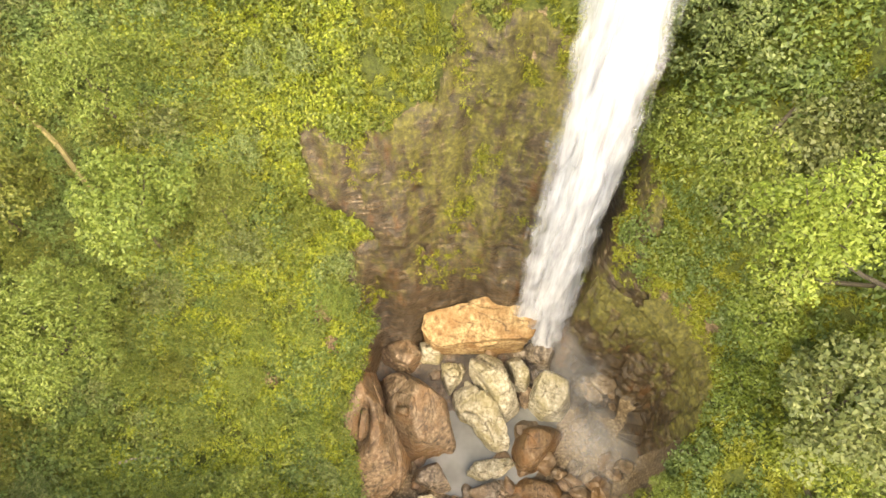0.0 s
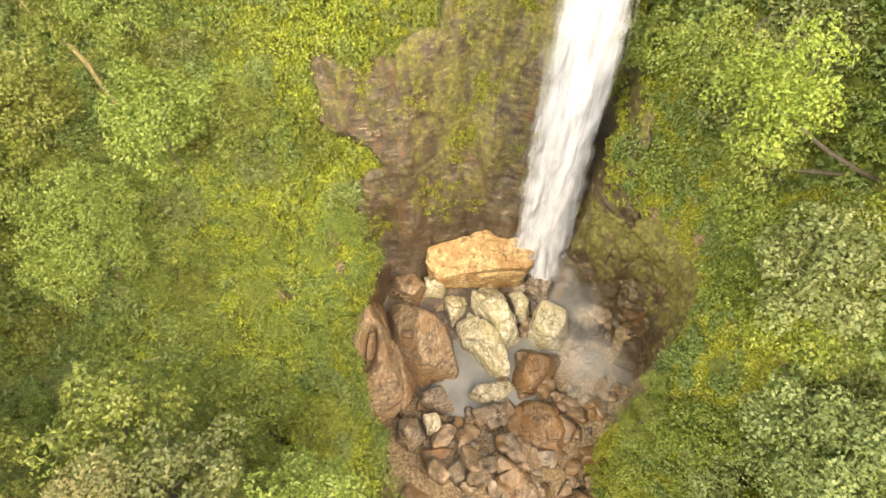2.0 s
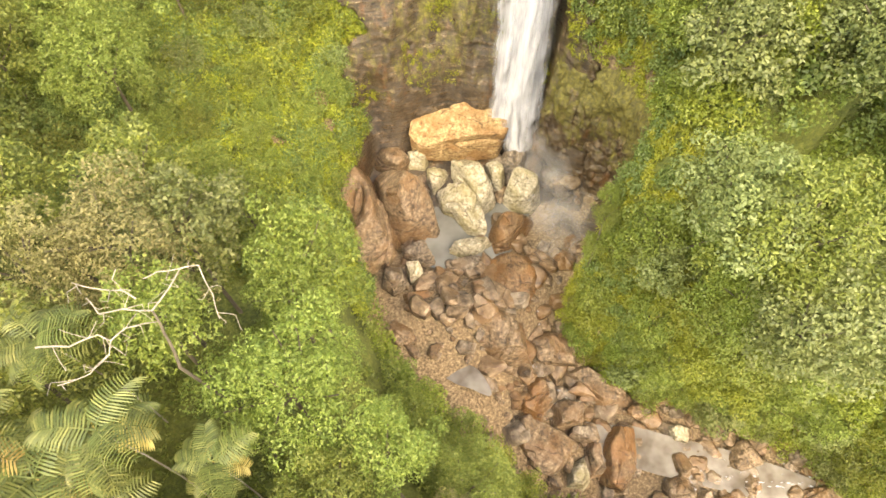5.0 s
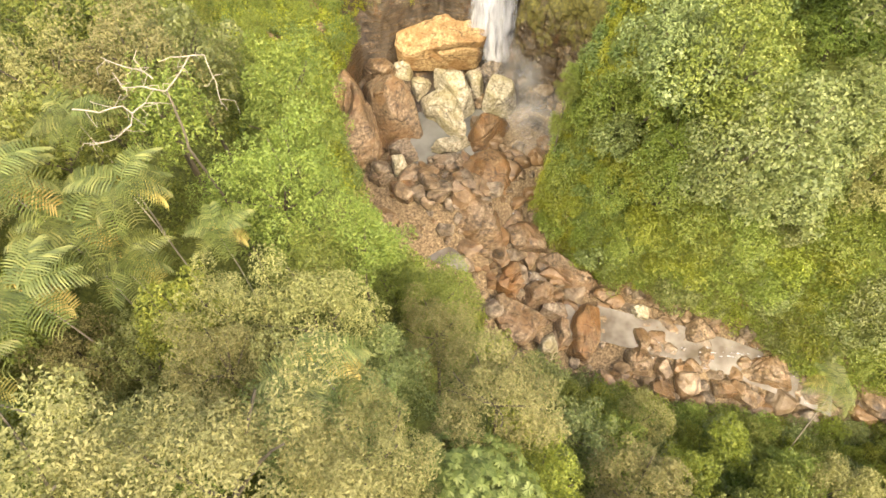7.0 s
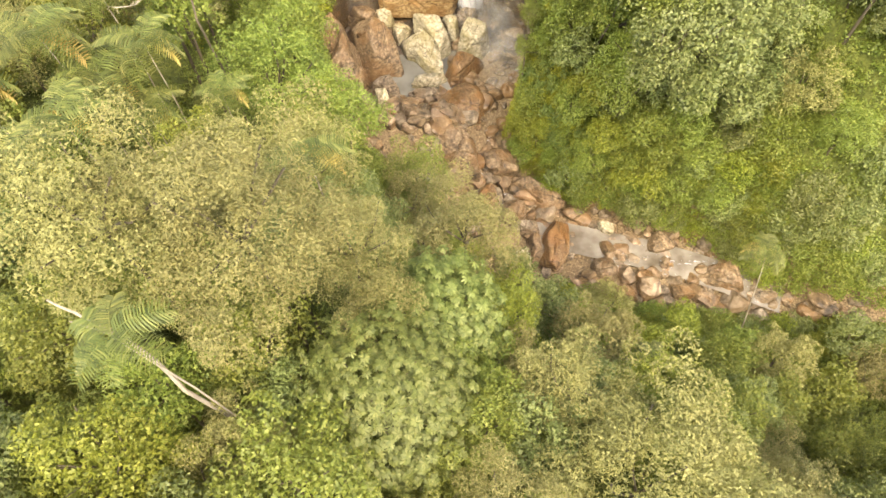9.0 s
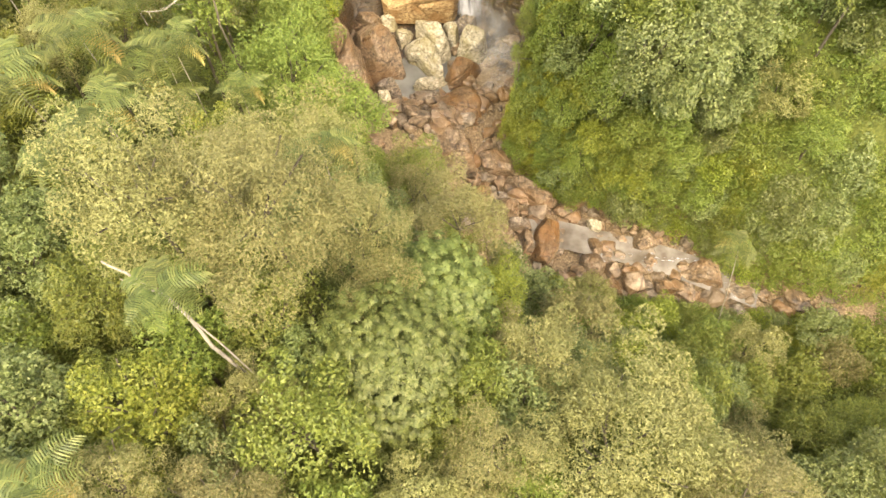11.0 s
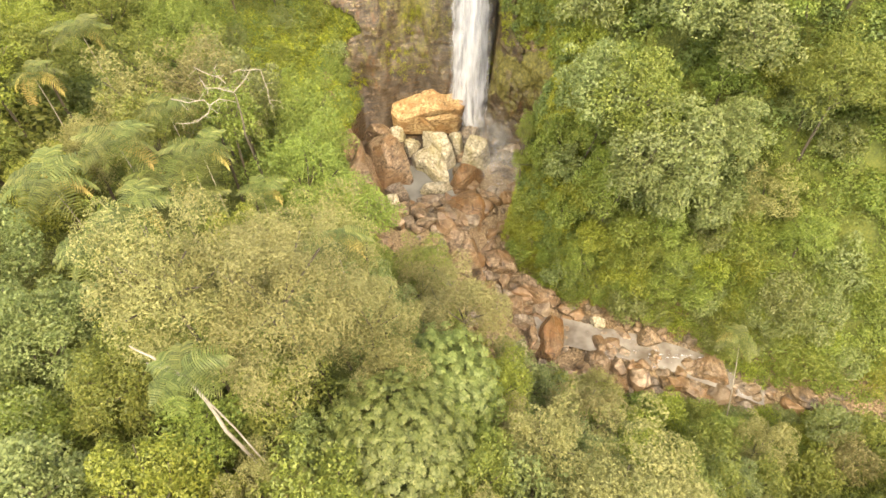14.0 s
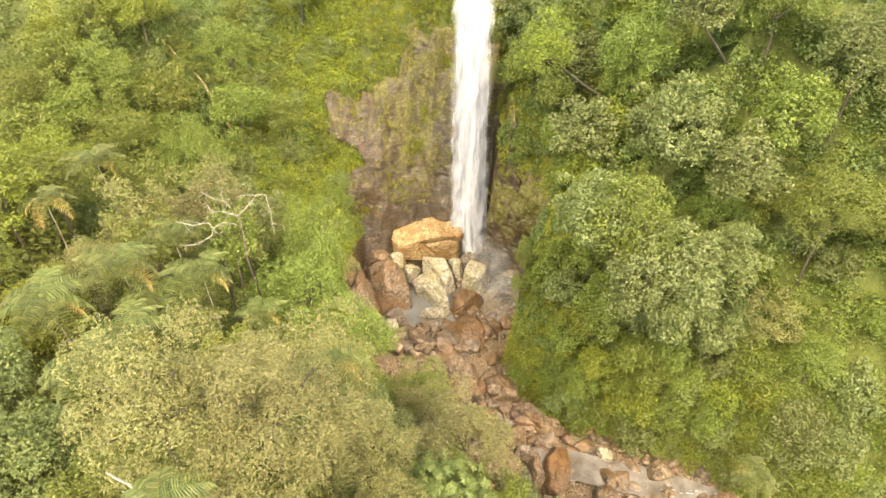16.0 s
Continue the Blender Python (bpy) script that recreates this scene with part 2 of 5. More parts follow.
def nearest(line, x, y):
    """Signed distance to a polyline (right-hand side positive), and how far along it, in points."""
    best, sign, along = np.full(x.shape, 1e9), np.zeros(x.shape), np.zeros(x.shape)
    for i in range(len(line) - 1):
        (ax, ay), (bx, by) = line[i][:2], line[i + 1][:2]
        dx, dy = bx - ax, by - ay
        u = np.clip(((x - ax) * dx + (y - ay) * dy) / (dx * dx + dy * dy), 0, 1)
        d = np.hypot(x - ax - u * dx, y - ay - u * dy)
        closer = d < best
        best = np.where(closer, d, best)
        sign = np.where(closer, np.sign((y - ay) * dx - (x - ax) * dy), sign)
        along = np.where(closer, i + u, along)
    return -best * sign, along


def value_noise(x, y, seed=0):
    """Smooth noise between -1 and 1."""
    table = np.random.RandomState(seed).rand(64, 64) * 2 - 1
    i, j = np.floor(x).astype(int), np.floor(y).astype(int)
    u, v = x - i, y - j
    u, v = u * u * (3 - 2 * u), v * v * (3 - 2 * v)
    a, b = table[i % 64, j % 64], table[(i + 1) % 64, j % 64]
    c, d = table[i % 64, (j + 1) % 64], table[(i + 1) % 64, (j + 1) % 64]
    return (a * (1 - u) + b * u) * (1 - v) + (c * (1 - u) + d * u) * v


def fbm(x, y, seed=0, octaves=4):
    return sum(value_noise(x * 2 ** k + 17.3 * k, y * 2 ** k - 9.1 * k, seed + k) / 2 ** k for k in range(octaves))


def north_wall(x, y):
    """Rise of the north wall: sheer behind the pool, easing into the western slope."""
    k = np.interp(x, [-22, -18, -10], [0.8, 1.0, 3.0])
    foot = 38.5 - np.interp(x, [-32, -20, -9, 0, 12], [31, 25, 21, 17.5, 18]) / k
    return k * np.maximum(0, y - foot - 0.7 * np.sin(x * 0.35 + 1))


def land(x, y):
    """Height of the ground at x, y."""
    x, y = np.asarray(x, float), np.asarray(y, float)
    _, along = nearest(CREEK, x, y)
    bed = np.interp(along, np.arange(len(CREEK)), [p[2] for p in CREEK])
    bed = bed + 2.0 * np.exp(-((x - 1) / 5.5) ** 2 - ((y - 9) / 4) ** 2) - 2.2 * np.exp(-((x - 13) / 2) ** 2 - ((y - 7) / 3.5) ** 2)
    west, wa = nearest(WEST_FOOT, x, y)
    east, ea = nearest(EAST_FOOT, x, y)
    west, east = np.maximum(west, 0), np.maximum(-east, 0)
    steep = np.interp(wa, [0, 4.5, 6, 8, 9.5, 13], [3.9, 3.9, 2.2, 0.9, 0.5, 0.5])
    rise_w = steep * 3.0 * (1 - np.exp(-west / np.interp(wa, [0, 4.5, 7], [1.5, 1.8, 3.0]))) + np.interp(wa, [4, 6, 8, 10], [0.35, 0.55, 0.55, 0.4]) * (np.minimum(west, 60) + 0.2 * np.maximum(0, west - 60)) + 0.02 * np.clip(west - 18, 0, 42) ** 1.6
    open_wall = 22 * (1 - np.exp(-east / 0.8)) + 1.5 * east - 1.0 * np.maximum(0, east - 22)
    hanging_wood = 13 * (1 - np.exp(-east / 1.6)) + 0.9 * east + 1.2 * np.maximum(0, east - 8) - 1.6 * np.maximum(0, east - 24)
    turn = np.clip((ea - 5.6) / 1.2, 0, 1)
    rise_e = open_wall * (1 - turn) + hanging_wood * turn
    north = north_wall(x, y)
    rise_n = 66 * np.tanh(north / 66 * (1 + np.minimum(north / 90, 1) ** 2)) + 0.12 * np.maximum(0, y - 60)
    rises = np.stack([rise_w, rise_e, rise_n])
    top = rises.max(0)
    rise = top + 2.0 * np.log(np.exp((rises - top) / 2.0).sum(0)) - 2.0 * np.log(3) * np.exp(-top / 4)
    far = np.clip((np.hypot(x, y) - 150) / 600, 0, 1)
    rough = np.clip(top / 6, 0.4 * (y < 14) + 0.12, 1)
    z = bed + rise + rough * (0.9 * fbm(x / 9, y / 9, 3) + 0.35 * fbm(x / 2.2, y / 2.2, 9, 3))
    return z + far * 45 * fbm(x / 260, y / 260, 21, 3)


def fall_middle(z):
    """Middle line of the falling water, as x and y."""
    s = np.clip((np.asarray(z, float) - 3) / 65, 0, 1)
    return 9.15 + 0.2 * s, 31.4 + 1.2 * np.minimum(s / 0.15, 1) + 14 * s ** 5


def bare_rock(x, z):
    """1 where the north wall is naked rock, 0 where plants cover it."""
    top = np.interp(x, [-17, -13, -8, -2, -0.5, 20], [24, 28, 29, 30, 37, 34]) + 1.5 * fbm(x / 3, z / 3, 31, 3)
    side = np.interp(z, [0, 6, 12, 20, 30, 40], [22, 19, 17.2, 16.2, 15.2, 13.8]) + 1.2 * fbm(x / 3, z / 2.5, 37, 3)
    low = np.interp(z, [0, 12, 18, 22, 27], [-11, -10, -9.5, -12, -14.5]) + 1.6 * fbm(x / 2.5, z / 2.5, 41, 3)
    return ((z < top) & (x < side) & (x > low)).astype(float)


def bare_earth(x, y):
    """True on the small slips of brown earth in the moss beside the cliff."""
    wobble = 0.6 * fbm(x / 1.1, y / 1.1, 83, 2)
    return np.minimum(np.minimum(np.hypot(x + 13.3, y - 29.2) - 1.0, np.hypot(x + 12.2, y - 27.0) - 0.7), np.hypot(x + 16.4, y - 22.4) - 0.9) < wobble


def part(name, source, material, parent=None, label="", smooth=False):
    """One mesh object from a bmesh or mesh, under a thing if one is given."""
    if isinstance(source, bmesh.types.BMesh):
        mesh = bpy.data.meshes.new(name)
        source.to_mesh(mesh)
        source.free()
    else:
        mesh = source
    if material:
        mesh.materials.append(material)
    if smooth:
        mesh.polygons.foreach_set("use_smooth", np.ones(len(mesh.polygons), bool))
    ob = new(name, mesh)
    if parent:
        ob.parent = parent
    return tagged(ob, label)


def quick_mesh(name, verts, faces):
    """A mesh from an array of places and an array of quads or triangles."""
    mesh = bpy.data.meshes.new(name)
    verts, faces = np.asarray(verts, np.float32), np.asarray(faces, np.int32)
    sides = faces.shape[1]
    mesh.vertices.add(len(verts))
    mesh.vertices.foreach_set("co", verts.ravel())
    mesh.loops.add(faces.size)
    mesh.loops.foreach_set("vertex_index", faces.ravel())
    mesh.polygons.add(len(faces))
    mesh.polygons.foreach_set("loop_start", np.arange(0, faces.size, sides, dtype=np.int32))
    mesh.update(calc_edges=True)
    return mesh


def sheet(name, x, y, z):
    """A mesh over a grid of places."""
    rows, cols = x.shape
    i = np.arange(rows * cols).reshape(rows, cols)
    faces = np.stack([i[:-1, :-1], i[:-1, 1:], i[1:, 1:], i[1:, :-1]], -1).reshape(-1, 4)
    return quick_mesh(name, np.stack([x, y, z], -1).reshape(-1, 3), faces)


def paint(mesh, name, values):
    mesh.attributes.new(name, "FLOAT", "POINT").data.foreach_set("value", np.asarray(values, np.float32).ravel())


# ---- ground ----
far = np.geomspace(1, 40, 14)[1:] * 22
xs = np.concatenate([-48 - far[::-1], np.arange(-48, 68.1, 0.6), 68 + far])
ys = np.concatenate([-62 - far[::-1], np.arange(-62, 62.1, 0.6), 62 + far])
gx, gy = np.meshgrid(xs, ys)
gz = land(gx, gy)
mesh = sheet("ground", gx, gy, gz)
west_side, _ = nearest(WEST_FOOT, gx, gy)
east_side, _ = nearest(EAST_FOOT, gx, gy)
bare = np.clip(0.5 - (np.maximum(west_side, -east_side) - 0.7 - 0.8 * (gy > 13)) / 2.0, 0, 1) * (gy < 33)
bare = np.maximum(bare, bare_rock(gx, gz) * (gy > 31) * (gy < 50))
bare = np.maximum(bare, bare_earth(gx, gy))
paint(mesh, "bare", bare)
ground = part("ground", mesh, GROUND, smooth=True)
tagged(ground, "mossy forest slopes round a stony creek bed", "ground", kind="structure")

# ---- the rock wall behind the fall ----
cx, cz = np.meshgrid(np.arange(-18, 19.01, 0.2), np.arange(-1, 47, 0.2))
near_y, far_y = np.full(cx.shape, 24.0), np.full(cx.shape, 62.0)
for step in range(16):
    middle = (near_y + far_y) / 2
    below = land(cx, middle) < cz
    near_y, far_y = np.where(below, middle, near_y), np.where(below, far_y, middle)
warp = 0.8 * fbm(cx / 5, cz / 5, 51, 3)
beds = cz + warp + 0.12 * cx
column = np.floor(cx / 1.4 + 0.9 * value_noise(cx / 3, beds / 2, 57))
blocks = value_noise(column * 3.7, np.floor(beds / 0.5 + 1.2 * value_noise(column * 1.3, beds / 4, 58)) * 5.1, 61)
cy = near_y - 0.9 - 0.2 * blocks * np.clip(fbm(cx / 2.0, cz / 2.5, 65, 3), 0, 1) - 0.7 * fbm(cx / 3, cz / 9, 63, 4) - 0.07 * fbm(cx / 0.7, cz / 1.0, 67, 4)
rim = np.minimum(np.minimum(cx + 18, 19 - cx) / 1.5, (47 - cz) / 2)
cy += 1.6 * np.clip(1 - rim, 0, 1) + 1.3 * (1 - bare_rock(cx, cz))
mesh = sheet("rock_wall", cx, cy, cz)
paint(mesh, "moss", np.clip(0.34 * np.exp(-((cx - 0.5) / 4.5) ** 2 - ((cz - 21) / 6) ** 2) + 0.3 * np.clip((cz - 22) / 10, 0, 1) - 0.35 * np.clip((12 - cz) / 6, 0, 1) + 0.39, 0, 1))
rock_wall = part("rock_wall", mesh, CLIFF)
tagged(rock_wall, "dark wet cliff of thin rock beds with moss patches", "cliff", kind="structure")


# ---- the wet rock wall of the hollow east of the fall ----
along = np.arange(0.96, 5.4, 0.02)
foot_x, foot_y = [np.interp(along, np.arange(len(EAST_FOOT)), [q[k] for q in EAST_FOOT]) for k in (0, 1)]
foot_x, foot_y = [np.convolve(np.pad(v, 12, mode="edge"), np.ones(25) / 25, "valid") for v in (foot_x, foot_y)]
way_x, way_y = np.gradient(foot_x), np.gradient(foot_y)
size = np.hypot(way_x, way_y)
out_x, out_y = (-way_y / size)[:, None], (way_x / size)[:, None]
hz = np.arange(-1.5, 19.01, 0.25)[None, :] + 0 * foot_x[:, None]
low, high = np.full(hz.shape, -3.0), np.full(hz.shape, 9.0)
for step in range(14):
    middle = (low + high) / 2
    below = land(foot_x[:, None] + out_x * middle, foot_y[:, None] + out_y * middle) < hz
    low, high = np.where(below, middle, low), np.where(below, high, middle)
run = (along * 6)[:, None] + 0 * hz
level = hz + 0.9 * fbm(run / 5, hz / 5, 52, 3) + 0.1 * run
bump = value_noise(np.floor(run / 1.3) * 3.7, np.floor(level / 0.6) * 5.1, 62)
rim = np.clip(1 - np.minimum((19 - hz) / 3, np.minimum(along - 0.96, 5.4 - along)[:, None] / 0.3), 0, 1)
into = low - 1.0 - 0.25 * bump - 0.5 * fbm(run / 4, hz / 4, 64, 5) + 1.6 * rim
mesh = sheet("hollow_wall", foot_x[:, None] + out_x * into, foot_y[:, None] + out_y * into, hz)
paint(mesh, "moss", np.clip(0.1 + 0.045 * hz, 0, 1))
hollow_wall = part("hollow_wall", mesh, CLIFF)
tagged(hollow_wall, "dark dripping rock wall round the hollow beside the fall", "cliff", kind="structure")
# ---- water ----
def fall_sheet(name, offset, scale, thin, seed):
    """One curtain of the fall: ragged in width, bulging forward in the middle."""
    v, u = np.meshgrid(np.linspace(0.8, 69, 200), np.linspace(-1, 1, 33), indexing="ij")
    mx, my = fall_middle(v)
    half = np.interp(v, [2, 4, 7, 12, 25, 45, 70], [2.5, 3.1, 3.6, 3.6, 3.2, 3.0, 2.6]) * scale
    half = half * (1 + 0.09 * fbm(v / 2.2, u * 0 + seed, seed, 3))
    x = mx - np.interp(v, [1, 6, 12, 20], [-0.9, -0.2, 0, 0]) + u * half + 0.15 * fbm(u * 3, v / 6, seed + 3, 3)
    y = my + offset - 0.9 * (1 - u ** 2) + 0.35 * fbm(u * 4, v / 5, seed + 7, 4)
    mesh = sheet(name, x, y, v)
    paint(mesh, "body", np.clip(1.1 - np.abs(u) ** 1.6 * 1.22 - thin - 0.5 * np.clip(1 - (v - 0.8) / 3.0, 0, 1), 0, 1))
    return mesh


waterfall = tagged(new("waterfall"), "white plunging waterfall breaking into streaks and spray", "waterfall")
part("curtain", fall_sheet("curtain", 0.5, 1.03, 0.0, 71), FALL, waterfall, smooth=True)
part("veil", fall_sheet("veil", -0.3, 0.8, 0.42, 81), FALL, waterfall, "thin streaky veil of spray", smooth=True)

a, r = np.meshgrid(np.linspace(0, 2 * np.pi, 49), np.linspace(0, 1, 14))
pool = part("water_pool", sheet("water_pool", 2.6 + 8.8 * r * np.cos(a) * (1 + 0.08 * np.sin(3 * a)), 23.5 + 9 * r * np.sin(a), 0.3 + 0.02 * fbm(r * 9, a, 5)), POOL, smooth=True)
tagged(pool, "still pool, pale with reflected sky, between boulders below the fall", "water", kind="structure")


def creek_sheet(name, line, width, lift, step):
    """A ribbon of water that follows a line of places."""
    line = np.array(line, float)
    along = np.arange(0, len(line) - 1 + 1e-6, step)
    mid = np.stack([np.interp(along, np.arange(len(line)), line[:, k]) for k in range(3)], -1)
    way = np.gradient(mid[:, :2], axis=0)
    way /= np.linalg.norm(way, axis=1)[:, None]
    u = np.linspace(-1, 1, 15)
    x = mid[:, 0:1] - way[:, 1:2] * u * width / 2
    y = mid[:, 1:2] + way[:, 0:1] * u * width / 2
    z = mid[:, 2:3] + lift + 0.06 * fbm(x * 1.2, y * 1.2, 91, 3)
    mesh = sheet(name, x, y, z)
    paint(mesh, "body", np.clip(0.6 - 0.3 * np.abs(u)[None, :] + 0.5 * fbm(x / 2.5, y / 2.5, 93, 3), 0, 1))
    return mesh


creek = part("water_creek", creek_sheet("water_creek", [(18, -3.5, -7.9), (22, -3.6, -8.1), (25, -4.4, -8.3), (33, -6.2, -8.8), (38, -7.8, -9.1), (45.4, -11, -9.5), (49, -12.4, -9.9)], 4.6, 0.8, 0.04), BROOK, smooth=True)
tagged(creek, "shallow grey creek running between boulders", "water", kind="structure")
rapids = part("creek_foam", creek_sheet("creek_foam", [(25, -4.8, -8.4), (31, -5.8, -8.7), (37, -7.6, -9.05), (43, -10, -9.4), (50, -12.4, -9.9)], 6.0, 1.08, 0.03), FOAM, smooth=True)
tagged(rapids, "white foam on the rapids of the creek", "water", kind="structure")
run = part("water_run", creek_sheet("water_run", [(11.2, 16.6, 0.0), (11.6, 13, -0.6), (11.8, 9.5, -2.2), (11.2, 6.4, -3.6), (10.4, 4.2, -4.4), (12.4, 2.2, -5.4), (15.6, 0.2, -6.9), (18, -4, -7.9)], 2.0, 0.75, 0.05), FOAM, smooth=True)
tagged(run, "narrow white chute of water between rocks", "water", kind="structure")

a, r = np.meshgrid(np.linspace(0, 2 * np.pi, 33), np.linspace(0, 1, 7))
wide, tall = 3.3 * r * np.cos(a) * (1 + 0.22 * np.sin(3 * a + 1)), 1.35 * r * np.sin(a) * (1 + 0.3 * np.sin(2 * a))
side_pool = part("water_side_pool", sheet("water_side_pool", 2.7 + 0.77 * wide + 0.64 * tall, 2.7 - 0.64 * wide + 0.77 * tall, -1.35 + 0.02 * fbm(r * 9, a, 5)), BROOK, smooth=True)
tagged(side_pool, "small pale pool between rocks beside the creek", "water", kind="structure")


def drifting_spray(seed, count):
    """Fine drops that hang round the foot of the fall and drift off along the eastern wall."""
    rng = np.random.RandomState(seed)
    u = rng.rand(count) ** 1.5
    mid = np.stack([np.interp(u, [0, 0.3, 1], [8.4, 13.2, 15.4]), np.interp(u, [0, 0.3, 1], [32, 28.5, 17]), np.interp(u, [0, 0.3, 1], [6.0, 4.2, 2.6])], -1)
    wide = np.interp(u, [0, 0.3, 1], [2.4, 3.0, 2.6])[:, None]
    at = mid + rng.normal(size=(count, 3)) * wide * np.array([0.8, 0.8, 0.75])
    at[:, 2] = 0.4 + np.abs(at[:, 2] - 0.4)
    side, up = rng.normal(size=(count, 3)), rng.normal(size=(count, 3))
    side /= np.linalg.norm(side, axis=1)[:, None]
    up -= (up * side).sum(1)[:, None] * side
    up /= np.linalg.norm(up, axis=1)[:, None]
    size = rng.uniform(2.6, 5.0, count)[:, None, None]
    turn = np.arange(10) * np.pi / 5
    ring = at[:, None, :] + size * (side[:, None, :] * np.cos(turn)[None, :, None] + up[:, None, :] * np.sin(turn)[None, :, None])
    verts = np.concatenate([at[:, None, :], ring], 1).reshape(-1, 3)
    k = np.arange(10)
    fan = np.stack([0 * k, 1 + k, 1 + (k + 1) % 10], -1)
    mesh = quick_mesh("spray", verts, (np.arange(count)[:, None, None] * 11 + fan[None]).reshape(-1, 3))
    paint(mesh, "body", np.tile(np.append(1.0, np.zeros(10)), count))
    return mesh


spray = part("spray", drifting_spray(95, 24), SPRAY)
tagged(spray, "fine white spray drifting from the foot of the waterfall", "spray", kind="stuff")

# ---- boulders ----
def hewn(normals, depths, size, seed, grain=0.0, groove=0.2, fine=4, worn=26):
    """A rock bounded by planes round its middle, with worn edges, grooves and cracks that run along its grain; size is its half width, depth and height."""
    bm = bmesh.new()
    bmesh.ops.create_icosphere(bm, subdivisions=fine, radius=1.0)
    way = np.array([v.co for v in bm.verts]) * np.asarray(size, float)
    way /= np.linalg.norm(way, axis=1)[:, None]
    facing = np.maximum(way @ np.asarray(normals).T, 0) / np.asarray(depths)
    reach = (facing ** worn).sum(1) ** (-1.0 / worn)
    p = way * reach[:, None]
    c, s = math.cos(radians(grain)), math.sin(radians(grain))
    u, v = p[:, 0] * c + p[:, 1] * s + 50, p[:, 1] * c - p[:, 0] * s + 50
    v = v + p[:, 2] * 0.8
    mean = float(np.mean(size))
    tell = 9.0 / max(mean * 2, 1.0)
    bent = v + 0.9 / tell * fbm(u * 0.12 * tell, v * 0.12 * tell + seed, 60 + seed % 40, 2)
    ridges = 1 - 2.2 * np.abs(fbm(bent * 0.17 * tell + seed, u * 0.045 * tell, 100 + seed % 40, 4))
    split = fbm(bent * 0.2 * tell + 3.1 * seed, u * 0.06 * tell + p[:, 2] * 0.05, 140 + seed % 40, 3)
    joint = fbm(u * 0.16 * tell + 1.7 * seed, bent * 0.06 * tell, 180 + seed % 40, 2)
    ledge = np.floor(bent * 0.55 * tell)
    step = value_noise(ledge * 3.3 + seed, np.floor(u * 0.22 * tell + 0.37 * ledge) * 2.7, 70 + seed % 40)
    rough = fbm(u * 0.8 * tell, v * 0.8 * tell + p[:, 2] * tell, 20 + seed % 40, 4)
    deep = 0.5 * ridges + 0.55 * step - 1.5 * np.exp(-(split / 0.06) ** 2) - 0.9 * np.exp(-(joint / 0.04) ** 2) + 0.2 * rough
    p += way * (groove * mean * 0.38 * deep)[:, None]
    for vert, co in zip(bm.verts, p):
        vert.co = co
    mesh = bpy.data.meshes.new("boulder")
    bm.to_mesh(mesh)
    bm.free()
    return mesh


def boulder_mesh(seed, size, cuts=9, fine=3, groove=0.22):
    """An angular boulder of the size given: a box whose corners have broken away."""
    rng = np.random.RandomState(seed)
    half = np.asarray(size, float) / 2
    normals = [(1, 0, 0.2), (-1, 0.1, 0.15), (0.1, 1, 0.2), (-0.1, -1, 0.15), (0.05, 0.1, 1), (0, 0, -1)]
    normals = np.array(normals + list(rng.normal(size=(cuts, 3)) * (1, 1, 0.8)))
    normals[:5] += rng.normal(size=(5, 3)) * 0.22
    normals /= np.linalg.norm(normals, axis=1)[:, None]
    depths = np.append(np.ones(6) * 0.98, rng.uniform(0.72, 1.08, cuts))
    scaled = normals / half
    far = np.linalg.norm(scaled, axis=1)
    return hewn(scaled / far[:, None], depths / far, half, seed, rng.uniform(0, 180), groove, fine)


ROCK_KINDS = {"o": (ROCK_ORANGE, "ochre sandstone boulder with cracked layered faces"), "p": (ROCK_PALE, "pale cream rock slab with weathered grooves"),
              "b": (ROCK_BROWN, "wet brown boulder in the stream bed"), "g": (ROCK_GREY, "dark wet grey boulder beside the creek"),
              "a": (ROCK_AMBER, "amber brown wet rock below the pool")}


def boulder(kind, x, y, z, w, d, h, turn=(0, 0, 0), seed=1, label="", cuts=9, fine=4):
    material, usual = ROCK_KINDS[kind]
    ob = part("boulder", boulder_mesh(seed, (w, d, h), cuts, fine), material, None, label or usual, smooth=False)
    ob.matrix_basis = pose(x, y, z, *turn)
    return tagged(ob, category="boulder", group="boulders of the stream bed")


